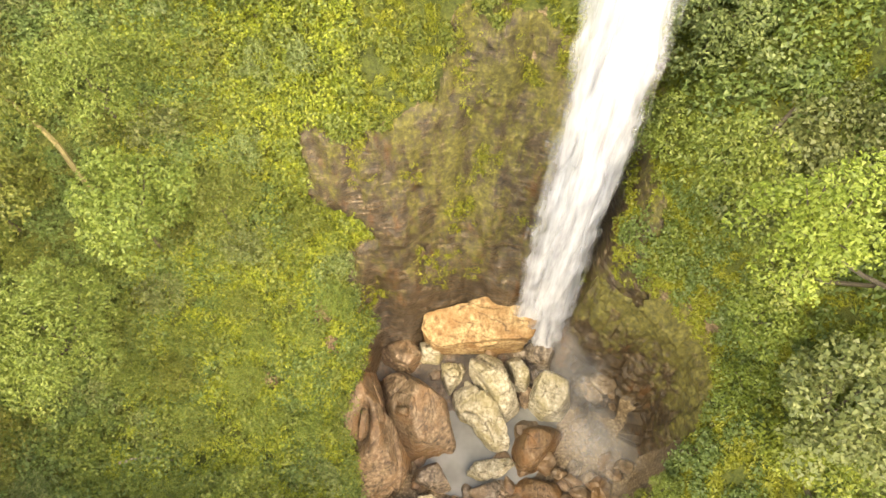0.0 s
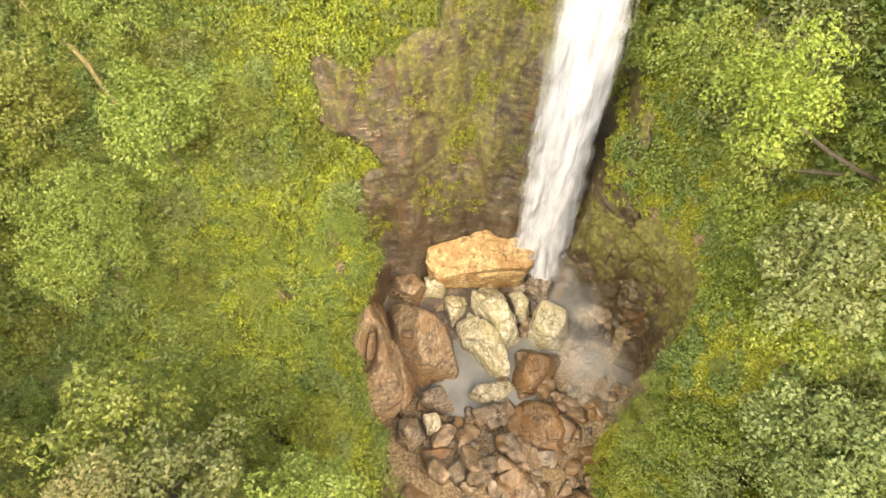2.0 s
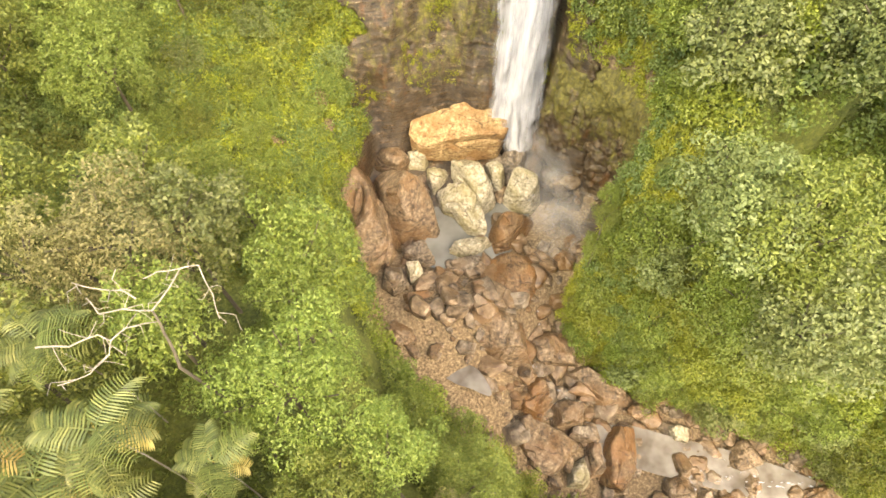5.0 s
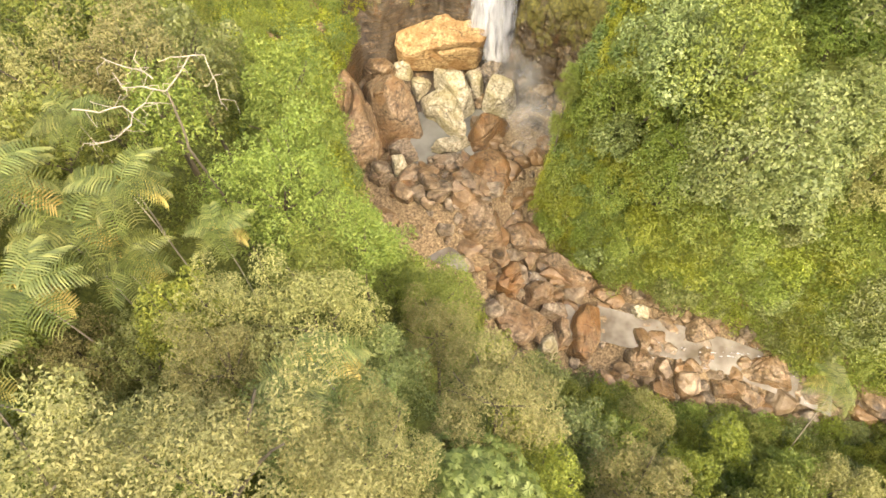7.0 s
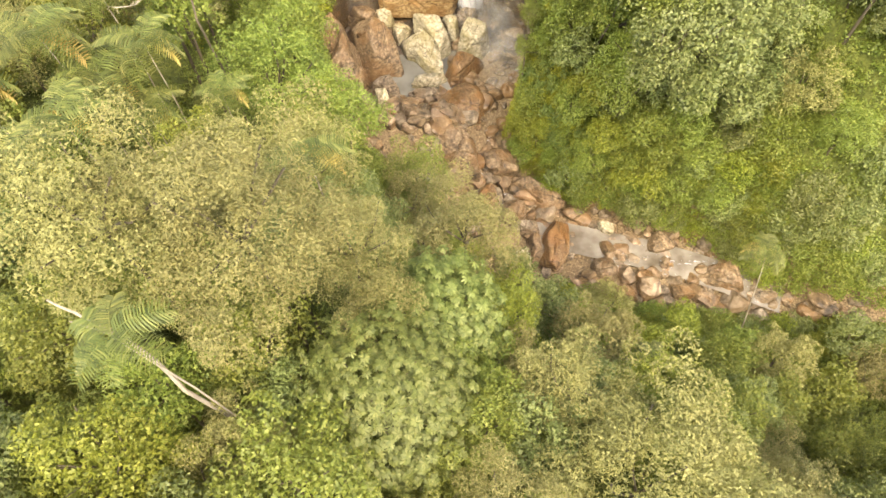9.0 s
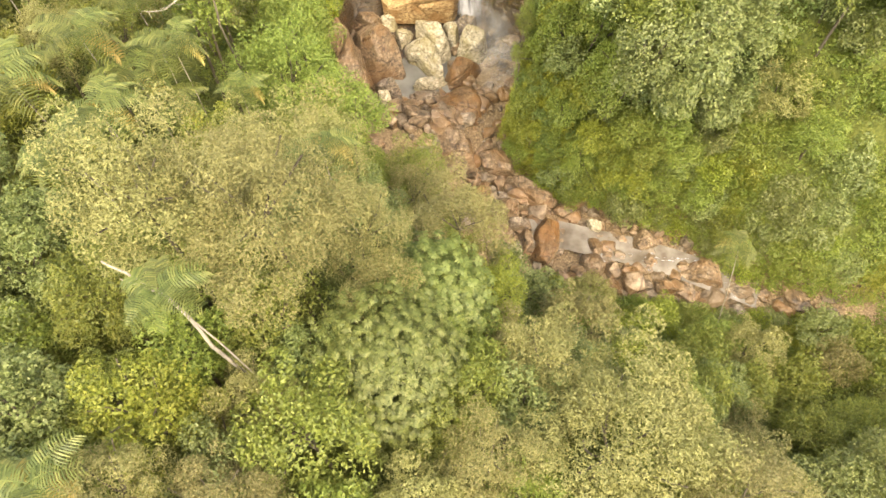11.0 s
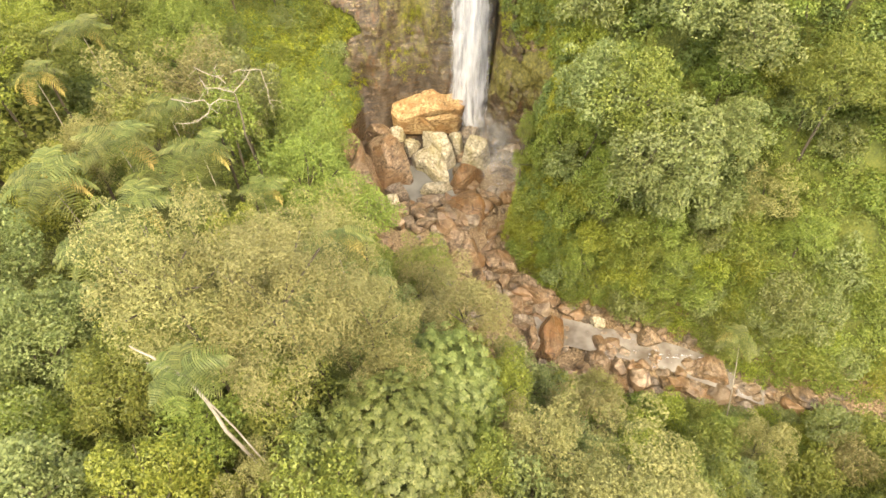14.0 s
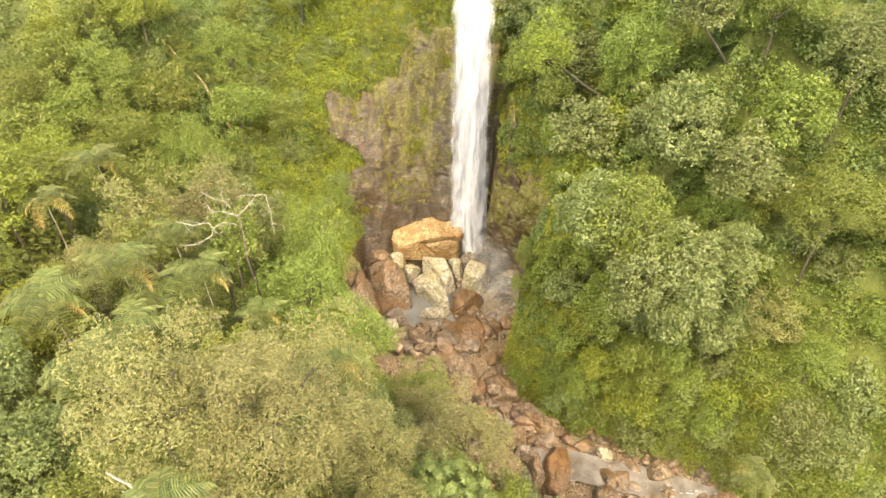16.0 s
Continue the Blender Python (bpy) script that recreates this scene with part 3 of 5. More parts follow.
def slab(kind, plan, base, top, fall, seed, label, grain=0, groove=0.25, fine=5, lean=0.15, worn=28, chips=7):
    """A large rock with the corners given in plan; its top is at the height given in the middle and falls by fall metres a metre along x and y."""
    rng = np.random.RandomState(seed)
    plan = np.array(plan, float)
    cx, cy = plan.mean(0)
    cz = base * 0.5 + top * 0.5
    normals, depths = [], []
    turn = np.sign(np.sum(plan[:, 0] * np.roll(plan[:, 1], -1) - plan[:, 1] * np.roll(plan[:, 0], -1)))
    for a, b in zip(plan, np.roll(plan, -1, 0)):
        n = np.array([(b - a)[1] * turn, -(b - a)[0] * turn, 0])
        n /= np.linalg.norm(n)
        d = n[0] * (a[0] - cx) + n[1] * (a[1] - cy)
        n[2] = lean + rng.uniform(-0.12, 0.12)
        size = np.linalg.norm(n)
        normals.append(n / size)
        depths.append(max(d, 0.25) / size)
    up = np.array([fall[0], fall[1], 1.0])
    up /= np.linalg.norm(up)
    normals += [up, np.array([0, 0, -1.0])]
    depths += [(top - cz) * up[2], cz - base]
    half = np.append((plan.max(0) - plan.min(0)) / 2, (top - base) / 2)
    for k in range(chips):
        n = rng.normal(size=3) * (1, 1, 0.3) + (0, 0, 0.9)
        n /= np.linalg.norm(n)
        normals.append(n)
        depths.append(float(np.linalg.norm(n * half)) * rng.uniform(0.74, 1.1))
    ob = part("boulder", hewn(normals, depths, half, seed, grain, groove, fine, worn), ROCK_KINDS[kind][0], None, label)
    ob.location = (cx, cy, cz)
    return tagged(ob, category="boulder", group="boulders of the stream bed")


# the rocks round the pool
slab("o", [(-3.9, 31.2), (-2.8, 34.4), (6.2, 34.8), (9.0, 32.4), (7.6, 29.9), (-2.4, 29.3)], 2.0, 7.9, (0.08, -0.16), 3, "huge ochre boulder with cracked layers beside the fall", -4, 0.12, 6, -0.16, 34, 2)
slab("p", [(-4.2, 30.9), (-2.8, 31.2), (-1.3, 29.9), (-1.8, 28.9), (-4.0, 29.0)], 0.2, 4.0, (0, -0.1), 5, "small cream rock wedged against the ochre boulder", 20, 0.2, 4)
slab("p", [(1.7, 29.0), (3.4, 30.2), (5.0, 29.0), (6.8, 24.6), (6.9, 22.6), (5.6, 22.4), (3.6, 25.0), (1.5, 27.8)], -0.6, 4.2, (0.1, -0.5), 7, "long pale slab leaning against an ochre boulder", 118, 0.32)
slab("p", [(5.5, 29.4), (6.9, 29.8), (8.2, 27.0), (7.7, 26.0), (6.5, 26.4)], 0.2, 4.2, (0.1, -0.3), 11, "narrow pale rock splinter between larger slabs", 112, 0.28, 4)
slab("p", [(-0.2, 26.6), (1.1, 27.2), (4.6, 24.2), (6.0, 20.2), (5.3, 19.4), (3.6, 20.0), (0.7, 22.8), (-0.2, 24.6)], -0.6, 3.0, (0.15, -0.42), 17, "pale grooved slab lying in the pool", 125, 0.34)
slab("p", [(-1.7, 28.8), (1.4, 29.0), (1.0, 27.6), (-0.7, 25.4), (-1.4, 26.8)], -0.2, 2.6, (0, -0.2), 18, "low mossy cream rock at the edge of the pool", 100, 0.25, 4)
slab("p", [(8.0, 24.6), (8.9, 27.2), (10.6, 27.8), (12.5, 26.9), (12.4, 24.6), (11.2, 23.0), (9.4, 22.9)], -0.4, 3.8, (0.05, -0.08), 13, "pale blocky cube of rock below the fall", 60, 0.12, 5, 0.1, 30, 1)
slab("g", [(7.4, 31.0), (9.9, 31.8), (11.2, 30.2), (10.4, 28.4), (8.0, 28.6)], -0.2, 3.4, (0.1, -0.1), 71, "wet grey rock under the foot of the fall", 20, 0.2, 4)
slab("b", [(-8.0, 26.6), (-6.2, 27.4), (-3.6, 26.2), (-1.4, 24.4), (-0.3, 20.0), (-0.9, 18.4), (-3.4, 18.6), (-7.0, 21.8)], -0.6, 6.0, (0.72, -0.18), 19, "big tilted russet slab beside the pool", 115, 0.2, 6, 0.3)
slab("b", [(-12.8, 23.6), (-10.4, 27.2), (-7.8, 27.8), (-6.6, 21.8), (-5.0, 18.6), (-6.2, 15.8), (-9.4, 15.2), (-12.6, 20.4)], -1.0, 6.8, (0.5, -0.1), 23, "brown ribbed rock shelf streaked with moss", 105, 0.34, 6, 0.35)
slab("b", [(-8.6, 30.6), (-5.2, 31.6), (-3.6, 29.4), (-5.0, 27.6), (-8.4, 28.2)], -0.4, 4.4, (0.2, -0.3), 67, "dark wet rock at the foot of the cliff", 30, 0.3)
slab("a", [(6.2, 19.6), (7.0, 21.6), (8.8, 22.8), (11.6, 21.6), (10.4, 19.8), (8.4, 17.6), (6.8, 17.4)], -0.8, 2.9, (0.15, -0.12), 29, "amber brown boulder at the edge of the pool", 50, 0.14, 5, 0.3, 14)
slab("a", [(5.0, 15.8), (7.4, 17.0), (10.9, 16.4), (11.8, 13.8), (10.6, 10.9), (7.4, 10.9), (5.8, 12.5)], -1.6, 2.0, (0.05, -0.12), 37, "broad flat russet rock below the pool", 80, 0.14, 5, 0.3)
slab("p", [(0.2, 16.0), (2.4, 18.4), (5.9, 18.9), (6.2, 18.2), (4.4, 16.8)], -0.6, 1.9, (-0.05, 0.3), 31, "layered cream and brown rock damming the pool", 22, 0.4, 5, 0.1)
slab("g", [(0.6, 15.2), (4.4, 16.6), (5.2, 15.6), (4.2, 14.4), (1.2, 14.2)], -0.6, 1.6, (0, -0.1), 33, "flat grey rock below the pool", 12, 0.3, 4)
slab("p", [(-3.7, 14.6), (-2.0, 14.8), (-1.4, 13.0), (-3.2, 12.8)], 0.2, 2.7, (0, 0), 43, "small cream block standing on rubble", 80, 0.1, 4, 0.1, 30, 1)
slab("g", [(-4.3, 17.6), (-1.9, 18.2), (-0.3, 15.6), (-1.8, 15.4), (-4.0, 16.2)], -0.4, 2.4, (0.25, 0.1), 41, "grey wedge of rock beside the pool", 130, 0.3, 4)
slab("g", [(-6.2, 14.2), (-4.2, 14.6), (-3.4, 12.4), (-5.0, 11.2), (-6.4, 12.2)], -0.2, 2.8, (0.1, 0), 47, "grey boulder beside the mossy bank", 40, 0.2, 4)
slab("b", [(3.2, 8.8), (7.2, 10.4), (9.6, 8.4), (10.0, 4.4), (6.5, 4.2), (3.8, 5.8)], -4.0, 1.6, (0.22, -0.34), 73, "sloping brown rock face below the pool", 95, 0.2, 5, 0.3)
slab("a", [(-4.2, 11.4), (0.4, 12.2), (1.2, 9.6), (-1.6, 8.0), (-4.4, 9.0)], -1.0, 1.9, (0.1, -0.1), 53, "broad russet rock among rubble", 10, 0.2, 5, 0.3)
slab("b", [(-6.0, 8.6), (-2.8, 8.0), (-2.0, 5.4), (-4.2, 4.4), (-6.2, 6.2)], -1.6, 2.0, (0.3, -0.2), 61, "brown rock half under the grassy bank", 60, 0.2, 5, 0.3)
slab("b", [(-1.6, 7.4), (1.6, 8.2), (3.0, 6.2), (1.6, 4.6), (-1.2, 5.0)], -2.4, 0.9, (0.1, -0.2), 59, "flat brown rock above a small pool", 10, 0.2, 5, 0.3)
slab("b", [(12.3, 5.6), (17.1, 5.6), (22.4, 2.0), (20.4, 0.0), (16.3, 2.6)], -8.4, -4.9, (0.12, -0.22), 113, "long sloping brown rock ledge beside the creek", -28, 0.3, 5, 0.3)
slab("b", [(12.9, 0.4), (14.3, 1.5), (16.6, 0.6), (16.4, -1.7), (13.1, -1.9)], -7.4, -4.3, (0, -0.1), 97, "square brown boulder in the creek", 10, 0.14, 5, 0.15)
slab("a", [(8.6, 2.4), (12.1, 4.0), (13.2, 0.8), (11.6, -1.2), (9.6, -0.4)], -6.6, -4.0, (0.1, -0.15), 83, "ochre brown broken boulder above the creek", 40, 0.3, 5, 0.2)
slab("a", [(19.4, -1.2), (22.5, -1.5), (22.1, -6.2), (20.2, -8.4), (18.0, -7.6), (18.4, -4.4)], -9.0, -6.2, (0.05, -0.1), 107, "flat brown slab beside the creek", 80, 0.14, 5, 0.2)
slab("b", [(16.6, -3.0), (18.5, -2.4), (18.4, -6.4), (16.9, -7.0)], -8.6, -6.3, (0.1, -0.05), 103, "narrow brown block beside a flat slab", 95, 0.16, 4, 0.2)
slab("p", [(14.7, -5.8), (16.4, -4.8), (16.8, -7.1), (16.0, -8.1), (14.4, -7.8)], -8.6, -6.2, (0.1, -0.05), 109, "tan block of rock beside the creek", 70, 0.16, 4, 0.2)
slab("b", [(25.1, -6.9), (27.5, -6.2), (28.4, -8.5), (27.4, -10.2), (25.5, -10.4), (24.6, -8.8)], -9.4, -6.4, (0, -0.1), 131, "rounded brown boulder between pale pools", 40, 0.16, 5, 0.3, 14)
boulder("g", 22.5, -3.0, -7.9, 2.0, 1.6, 1.4, (0, 0, 5), 151)
boulder("b", 13.4, 6.6, -4.2, 4.8, 4.4, 4.2, (0, 0, 15), 79)
boulder("g", 16.8, -2.3, -7.0, 3.4, 2.0, 2.0, (0, 0, -10), 101)
boulder("b", 11.6, -3.8, -6.6, 7.2, 5.0, 3.4, (0, 6, -30), 127)
boulder("b", 32.0, -9.9, -8.5, 2.8, 3.6, 2.4, (0, 0, -10), 137)
boulder("b", 28.5, -12.2, -8.2, 3.2, 3.0, 2.6, (0, 0, 0), 139)
boulder("p", 27.4, -2.0, -7.8, 2.8, 2.0, 1.8, (0, 0, -15), 149)
boulder("b", 34.3, -4.4, -8.2, 4.0, 3.0, 2.6, (0, 0, 30), 157)
boulder("b", 42.0, -9.2, -8.8, 4.8, 4.4, 3.6, (0, 0, 0), 163)
boulder("g", 46.2, -11.8, -9.4, 4.4, 3.0, 2.6, (0, 0, 12), 167)
boulder("b", 39.2, -12.6, -8.9, 3.8, 2.4, 2.2, (0, 0, -20), 173)
boulder("b", 36.8, -11.4, -8.8, 4.0, 2.2, 2.0, (0, 0, 8), 179)


# loose stones that fill the bed between the boulders
stone_models = []
for k, kind in enumerate("bgbbgbbg"):
    stone_models.append(boulder_mesh(400 + k, (1.1, 0.8, 0.62), 8, 3))
    stone_models[-1].materials.append(ROCK_KINDS[kind][0])
STONE_LABELS = ["wet brown stone in the stream bed", "grey stone in the stream bed", "wet brown stone in the stream bed", "wet brown stone in the stream bed",
                "grey stone in the stream bed", "wet brown stone in the stream bed", "wet brown stone in the stream bed", "grey stone in the stream bed"]
rng = np.random.RandomState(12)
laid = 0
for attempt in range(4000):
    if laid == 298:
        break
    u = rng.uniform(0, 1) ** 0.8
    along = np.interp(u, [0, 0.12, 0.55, 1], [1.1, 1.9, 4.2, 9.8])
    c = [np.interp(along, np.arange(len(CREEK)), [q[k] for q in CREEK]) for k in range(3)]
    x, y = c[0] + rng.normal() * 6.0, c[1] + rng.normal() * 5.0
    w_in, e_in = float(nearest(WEST_FOOT, np.array([x]), np.array([y]))[0][0]), -float(nearest(EAST_FOOT, np.array([x]), np.array([y]))[0][0])
    if max(w_in, e_in) > -0.2 or (math.hypot((x - 4) / 7, (y - 21) / 5) < 1) or (22.3 < x < 26.5 and -8.5 < y < -2) or math.hypot((x - 2.6) / 3, (y - 2.6) / 2.4) < 0.8:
        continue
    k = laid % 8
    size = 0.6 + 2.2 * rng.rand() ** 1.5
    stone = part("stone", stone_models[k], None, None, STONE_LABELS[k])
    stone.matrix_basis = pose(x, y, float(land(x, y)) + 0.18 * size, rng.uniform(-20, 20), rng.uniform(-20, 20), rng.uniform(0, 360)) @ Matrix.Diagonal((size, size, size, 1))
    tagged(stone, category="stone", group="stones of the stream bed")
    laid += 1


# wet stones in the hollow beside the fall
for k in range(14):
    x, y = rng.uniform(12.5, 18), rng.uniform(18, 30)
    size = 0.7 + 1.0 * rng.rand() ** 2
    stone = part("stone", stone_models[(0, 2, 3, 5)[k % 4]], None, None, STONE_LABELS[(0, 2, 3, 5)[k % 4]])
    stone.matrix_basis = pose(x, y, float(land(x, y)) + 0.15 * size, rng.uniform(-20, 20), rng.uniform(-20, 20), rng.uniform(0, 360)) @ Matrix.Diagonal((size, size, size * 0.8, 1))
    tagged(stone, category="stone", group="stones of the stream bed")


# middling boulders that crowd the creek below the pool
mid_models = []
for k, kind in enumerate("bgbbbg"):
    mid_models.append(boulder_mesh(440 + k, (1, 0.8, 0.62), 11, 3))
    mid_models[-1].materials.append(ROCK_KINDS[kind][0])
laid = []
for attempt in range(3000):
    along = rng.uniform(2.6, 9.7)
    c = [np.interp(along, np.arange(len(CREEK)), [q[k] for q in CREEK]) for k in range(3)]
    x, y = c[0] + rng.normal() * 4.5, c[1] + rng.normal() * 4.0
    size = 1.0 + 3.0 * rng.rand() ** 1.6
    inside = max(float(nearest(WEST_FOOT, np.array([x]), np.array([y]))[0][0]), -float(nearest(EAST_FOOT, np.array([x]), np.array([y]))[0][0]))
    if len(laid) == 190 or inside > 0.3 or (22 < x < 26.5 and -8.5 < y < -2) or math.hypot((x - 2.6) / 3.4, (y - 2.6) / 2.8) < 1 or any(math.hypot(x - a, y - b) < 0.36 * (size + r) for a, b, r in laid):
        continue
    laid.append((x, y, size))
    k = len(laid) % 6
    rock_ob = part("boulder", mid_models[k], None, None, ROCK_KINDS["bgbbbg"[k]][1])
    rock_ob.matrix_basis = pose(x, y, float(land(x, y)) + 0.1 * size, rng.uniform(-14, 14), rng.uniform(-14, 14), rng.uniform(0, 360)) @ Matrix.Diagonal((size, size, size * rng.uniform(0.7, 1.1), 1))
    tagged(rock_ob, category="boulder", group="boulders of the stream bed")

# ---- trees ----
SOUTH_WEST = [
    (-11.4, -31.2, 44.4, 4.4, "p"), (1.5, -36, 32.5, 5.2, "c"), (-2.8, -41.5, 34.5, 4.4, "g"), (-11.5, -41, 36.5, 3.6, "y"), (-11.4, -45.8, 36.7, 3.1, "p"), (-6.7, -33.2, 32.4, 4.2, "g"),
    (3.9, -44.3, 28.9, 3, "p"), (-18, -47.2, 37.3, 3.7, "s"), (7.7, -37.2, 28.1, 3.2, "g"), (-6.6, -45.8, 34.5, 3.2, "p"), (-16.3, -33.5, 34.9, 3.5, "g"), (-17.8, -41.4, 36.7, 2.8, "s"),
    (-0.5, -46.6, 31.1, 2.9, "g"), (-27.6, -34.7, 35.7, 3.8, "s"),
]
HOLLOW = [
    (-5.2, -31.0, 44, 5.8, "p"), (-5.2, -18.8, 32.6, 4.3, "p"), (4.8, -29.5, 29.5, 4.4, "c"), (-0.2, -27.6, 35.2, 3.4, "p"), (-26.4, -22.3, 30.1, 2.9, "g"),
    (-22.3, -19.1, 33.2, 2.8, "g"), (2.7, -15.9, 22.8, 3.1, "p"), (-23.6, -29.7, 36.5, 4.9, "s"), (-11.6, -24.2, 23.5, 3.9, "g"), (6.7, -22.8, 28.8, 4.2, "p"), (-28.7, -14.8, 34.9, 3.7, "y"),
    (-9.3, -22.8, 34, 3.2, "p"), (-29.1, -24.4, 39.3, 3.8, "s"), (-10.4, -29.6, 34.1, 2.8, "g"), (-21.6, -24.2, 27.1, 3.5, "y"),
    (-12.2, -19.6, 33.2, 2.7, "y"), (-9.6, -19.2, 33.2, 2.7, "p"),
]
WEST_BANK = [
    (-8.8, -8.0, 32.8, 5.0, "r"), (-5.6, -14.2, 30, 3.0, "r"), (-9.4, -1.8, 31, 3.2, "r"), (2.8, -12.3, 21, 3.4, "r"), (-43.5, 2.2, 40.1, 3.7, "g"), (-36.7, -10.6, 36.7, 3.5, "g"), (-25.1, -2.7, 37, 4.3, "p"), (-16.5, 2.0, 35, 4.0, "s"),
    (-18.6, -1.4, 37.6, 4.3, "p"), (-21.7, -8.8, 37.6, 3.9, "g"), (-20.8, 5.3, 35.2, 4.2, "g"), (-2.4, -11.4, 29, 3.0, "r"),
    (-38.2, -3.3, 40.4, 4.1, "y"), (-14.8, -6.1, 36.9, 2.8, "g"), (-28, -9.2, 34.5, 3.8, "p"), (-9, 1.5, 32, 3.6, "g"), 
    (-26.4, 2.5, 37.1, 3, "g"), (-37.5, 4.3, 36.6, 3.8, "g"),
]
WEST_HILL = [
    (-42, 29, 40.6, 4.4, "r"), (-24.7, 30.4, 40.9, 4.3, "g"), (-48.1, 31.2, 44.1, 3.9, "g"), (-50.2, 23.3, 46, 3.6, "g"), (-46.8, 16, 42.6, 4, "g"), (-37.7, 20.4, 36.3, 4.6, "g"),
    (-40.6, 9.9, 40.1, 4.5, "y"), (-29.5, 21.5, 34, 5.2, "r"), (-38.9, 38.6, 46.4, 4.6, "y"), (-17.2, 45.4, 50.1, 4.9, "g"), (-27.1, 37.7, 40, 3.8, "r"), (-11.8, 9.2, 32.1, 2.8, "y"),
    (-45.4, 38, 48.3, 4.4, "g"), (-34.5, 29.9, 36.3, 4.0, "g"), (-44.2, 22.7, 42.9, 3.8, "g"), (-19.6, 32.8, 40.6, 3, "r"), (-16.5, 10.3, 33.3, 3.5, "g"), (-51.1, 36.2, 47.1, 3.7, "y"),
]
SOUTH_EAST = [
    (18, -41, 31, 7.5, "p"), (22.4, -30.5, 14.7, 3.3, "y"), (28.9, -33.5, 16.7, 2.9, "g"), (43.5, -41.1, 17.5, 3.7, "s"), (49.7, -36.1, 9.2, 4.6, "g"), (31.5, -41.4, 18.1, 4, "p"),
    (23.3, -36.7, 21.6, 4, "g"), (43.5, -34.8, 5.4, 3.8, "g"), (35.4, -35.4, 7.3, 3.6, "p"), (8.5, -42.1, 28.9, 3.2, "p"), (38.3, -42.4, 15.3, 3.8, "s"), (40.8, -39.6, 6, 3.4, "g"),
    (17.1, -31.4, 17.6, 3.6, "s"), (12.8, -34.6, 28.1, 3, "p"), (24.7, -44.7, 30.2, 2.9, "p"), (13.5, -48.7, 24.1, 4.2, "g"),
]
SOUTH_BANK = [
    (57.1, -29.5, 7.3, 4.3, "g"), (18.8, -25.9, 14.9, 4.3, "p"), (20.3, -20, 4, 3.0, "g"), (34.7, -24.5, 4.5, 2.8, "g"), (45.3, -27.7, 3.1, 3.7, "g"), (50.7, -21.3, 2, 2.8, "s"),
    (23.9, -17, 2.6, 2.8, "p"), (37.8, -23, 2.5, 2.6, "g"), (13.3, -14, 5.5, 2.6, "s"), (38, -29.9, 6.1, 2.9, "g"), (9.4, -21.8, 13.6, 3.2, "y"), (26.2, -23.5, 5.5, 2.7, "y"),
    (50.4, -26, 3.2, 2.8, "p"), (62.2, -23.5, 3.3, 5.2, "g"), (31.2, -28.7, 6.9, 4, "g"), (31.9, -19.8, 1.5, 2.6, "y"), (14.9, -21, 11.4, 3.3, "s"),
    (40.7, -24.6, 5, 3.9, "p"), (10.1, -27.8, 23.9, 3.1, "y"), (54.9, -23.6, 3, 3.8, "g"),
]
EAST_BANK = [
    (25.5, 2.4, 24, 3.5, "r"), (29, 1.9, 25, 3.5, "g"), (31.2, -0.2, 20, 3.1, "s"), (27.5, 3.9, 17, 3.0, "s"), (24.4, 1.6, 18, 2.9, "r"), (33.5, 0.8, 14, 3.0, "r"), (28.6, 0.8, 13, 2.7, "g"),
    (24.6, 1.2, 10, 2.4, "y"), (31.6, 0.6, 8.5, 2.5, "g"), (36, -0.2, 9, 2.8, "r"), (38.5, 1.4, 16, 3.2, "s"), (35, 3.4, 22, 3.6, "s"), (41, -1.4, 7.5, 2.8, "y"), (44, -1, 13, 3.2, "g"),
    (21.2, 4.6, 12.5, 2.6, "r"), (20.4, 6.6, 18, 2.6, "s"), (19.4, 9.4, 22, 2.6, "g"), (26.2, -3.2, 29, 3.4, "s"),
    (31, 1.2, 4, 3.4, "y"), (35.5, 0, 3.5, 3.2, "r"), (41, -1.4, 3, 3.4, "s"), (26.8, 4.2, 8, 3.2, "y"), (46.5, -2.8, 2.5, 3.2, "g"), (23.8, 2.2, 6, 2.6, "r"), (52, -4.1, 3, 3.6, "y"),
    (30.5, -2.2, 31, 5.5, "s"), (22.5, 5, 33.5, 4.8, "s"), (26, 2.5, 34, 5, "g"), (48.9, 4.9, 34.2, 5, "r"), (32.2, 11.8, 41.6, 5.5, "s"), (56.7, 3.4, 31.2, 4.2, "g"),
    (28.7, 3.8, 22.4, 3.5, "r"), (22.4, 3.6, 15.5, 2.4, "y"), (40, 1.7, 11.9, 3.1, "s"), (50.7, 12.8, 50.6, 4.7, "s"), (46, 3, 18.2, 4.4, "p"), (35.9, 4.8, 16.7, 2.8, "y"),
    (38.8, 6.7, 37.5, 3.8, "s"), (44.2, 10.4, 43, 4.1, "g"), (32.2, 2.4, 19.8, 3, "s"), (23.6, 5.5, 28, 3.3, "r"), (38, 3.4, 27.2, 4.7, "s"),
]
EAST_HILL = [
    (19.6, 23.4, 38, 2.6, "g"), (20.6, 22.4, 32, 2.6, "g"), (21.2, 19, 27, 2.4, "g"), (18, 22, 45.5, 3.2, "y"), (22, 15, 37.5, 3.9, "s"), (15.7, 36.3, 35.3, 2.9, "g"), (42.8, 18.8, 53.7, 5.5, "r"), (18.6, 41.6, 43.9, 5.1, "s"), (17, 29, 40.9, 2.9, "g"),
    (29.1, 21.3, 46.7, 4.7, "r"), (29.8, 30, 50.7, 3.8, "g"), (22.3, 31.1, 38.2, 4.3, "s"), (34.8, 18.5, 51.2, 3.5, "s"), (26.4, 18.5, 33.5, 2.8, "r"), (18.9, 32.6, 28.7, 3.7, "g"),
]


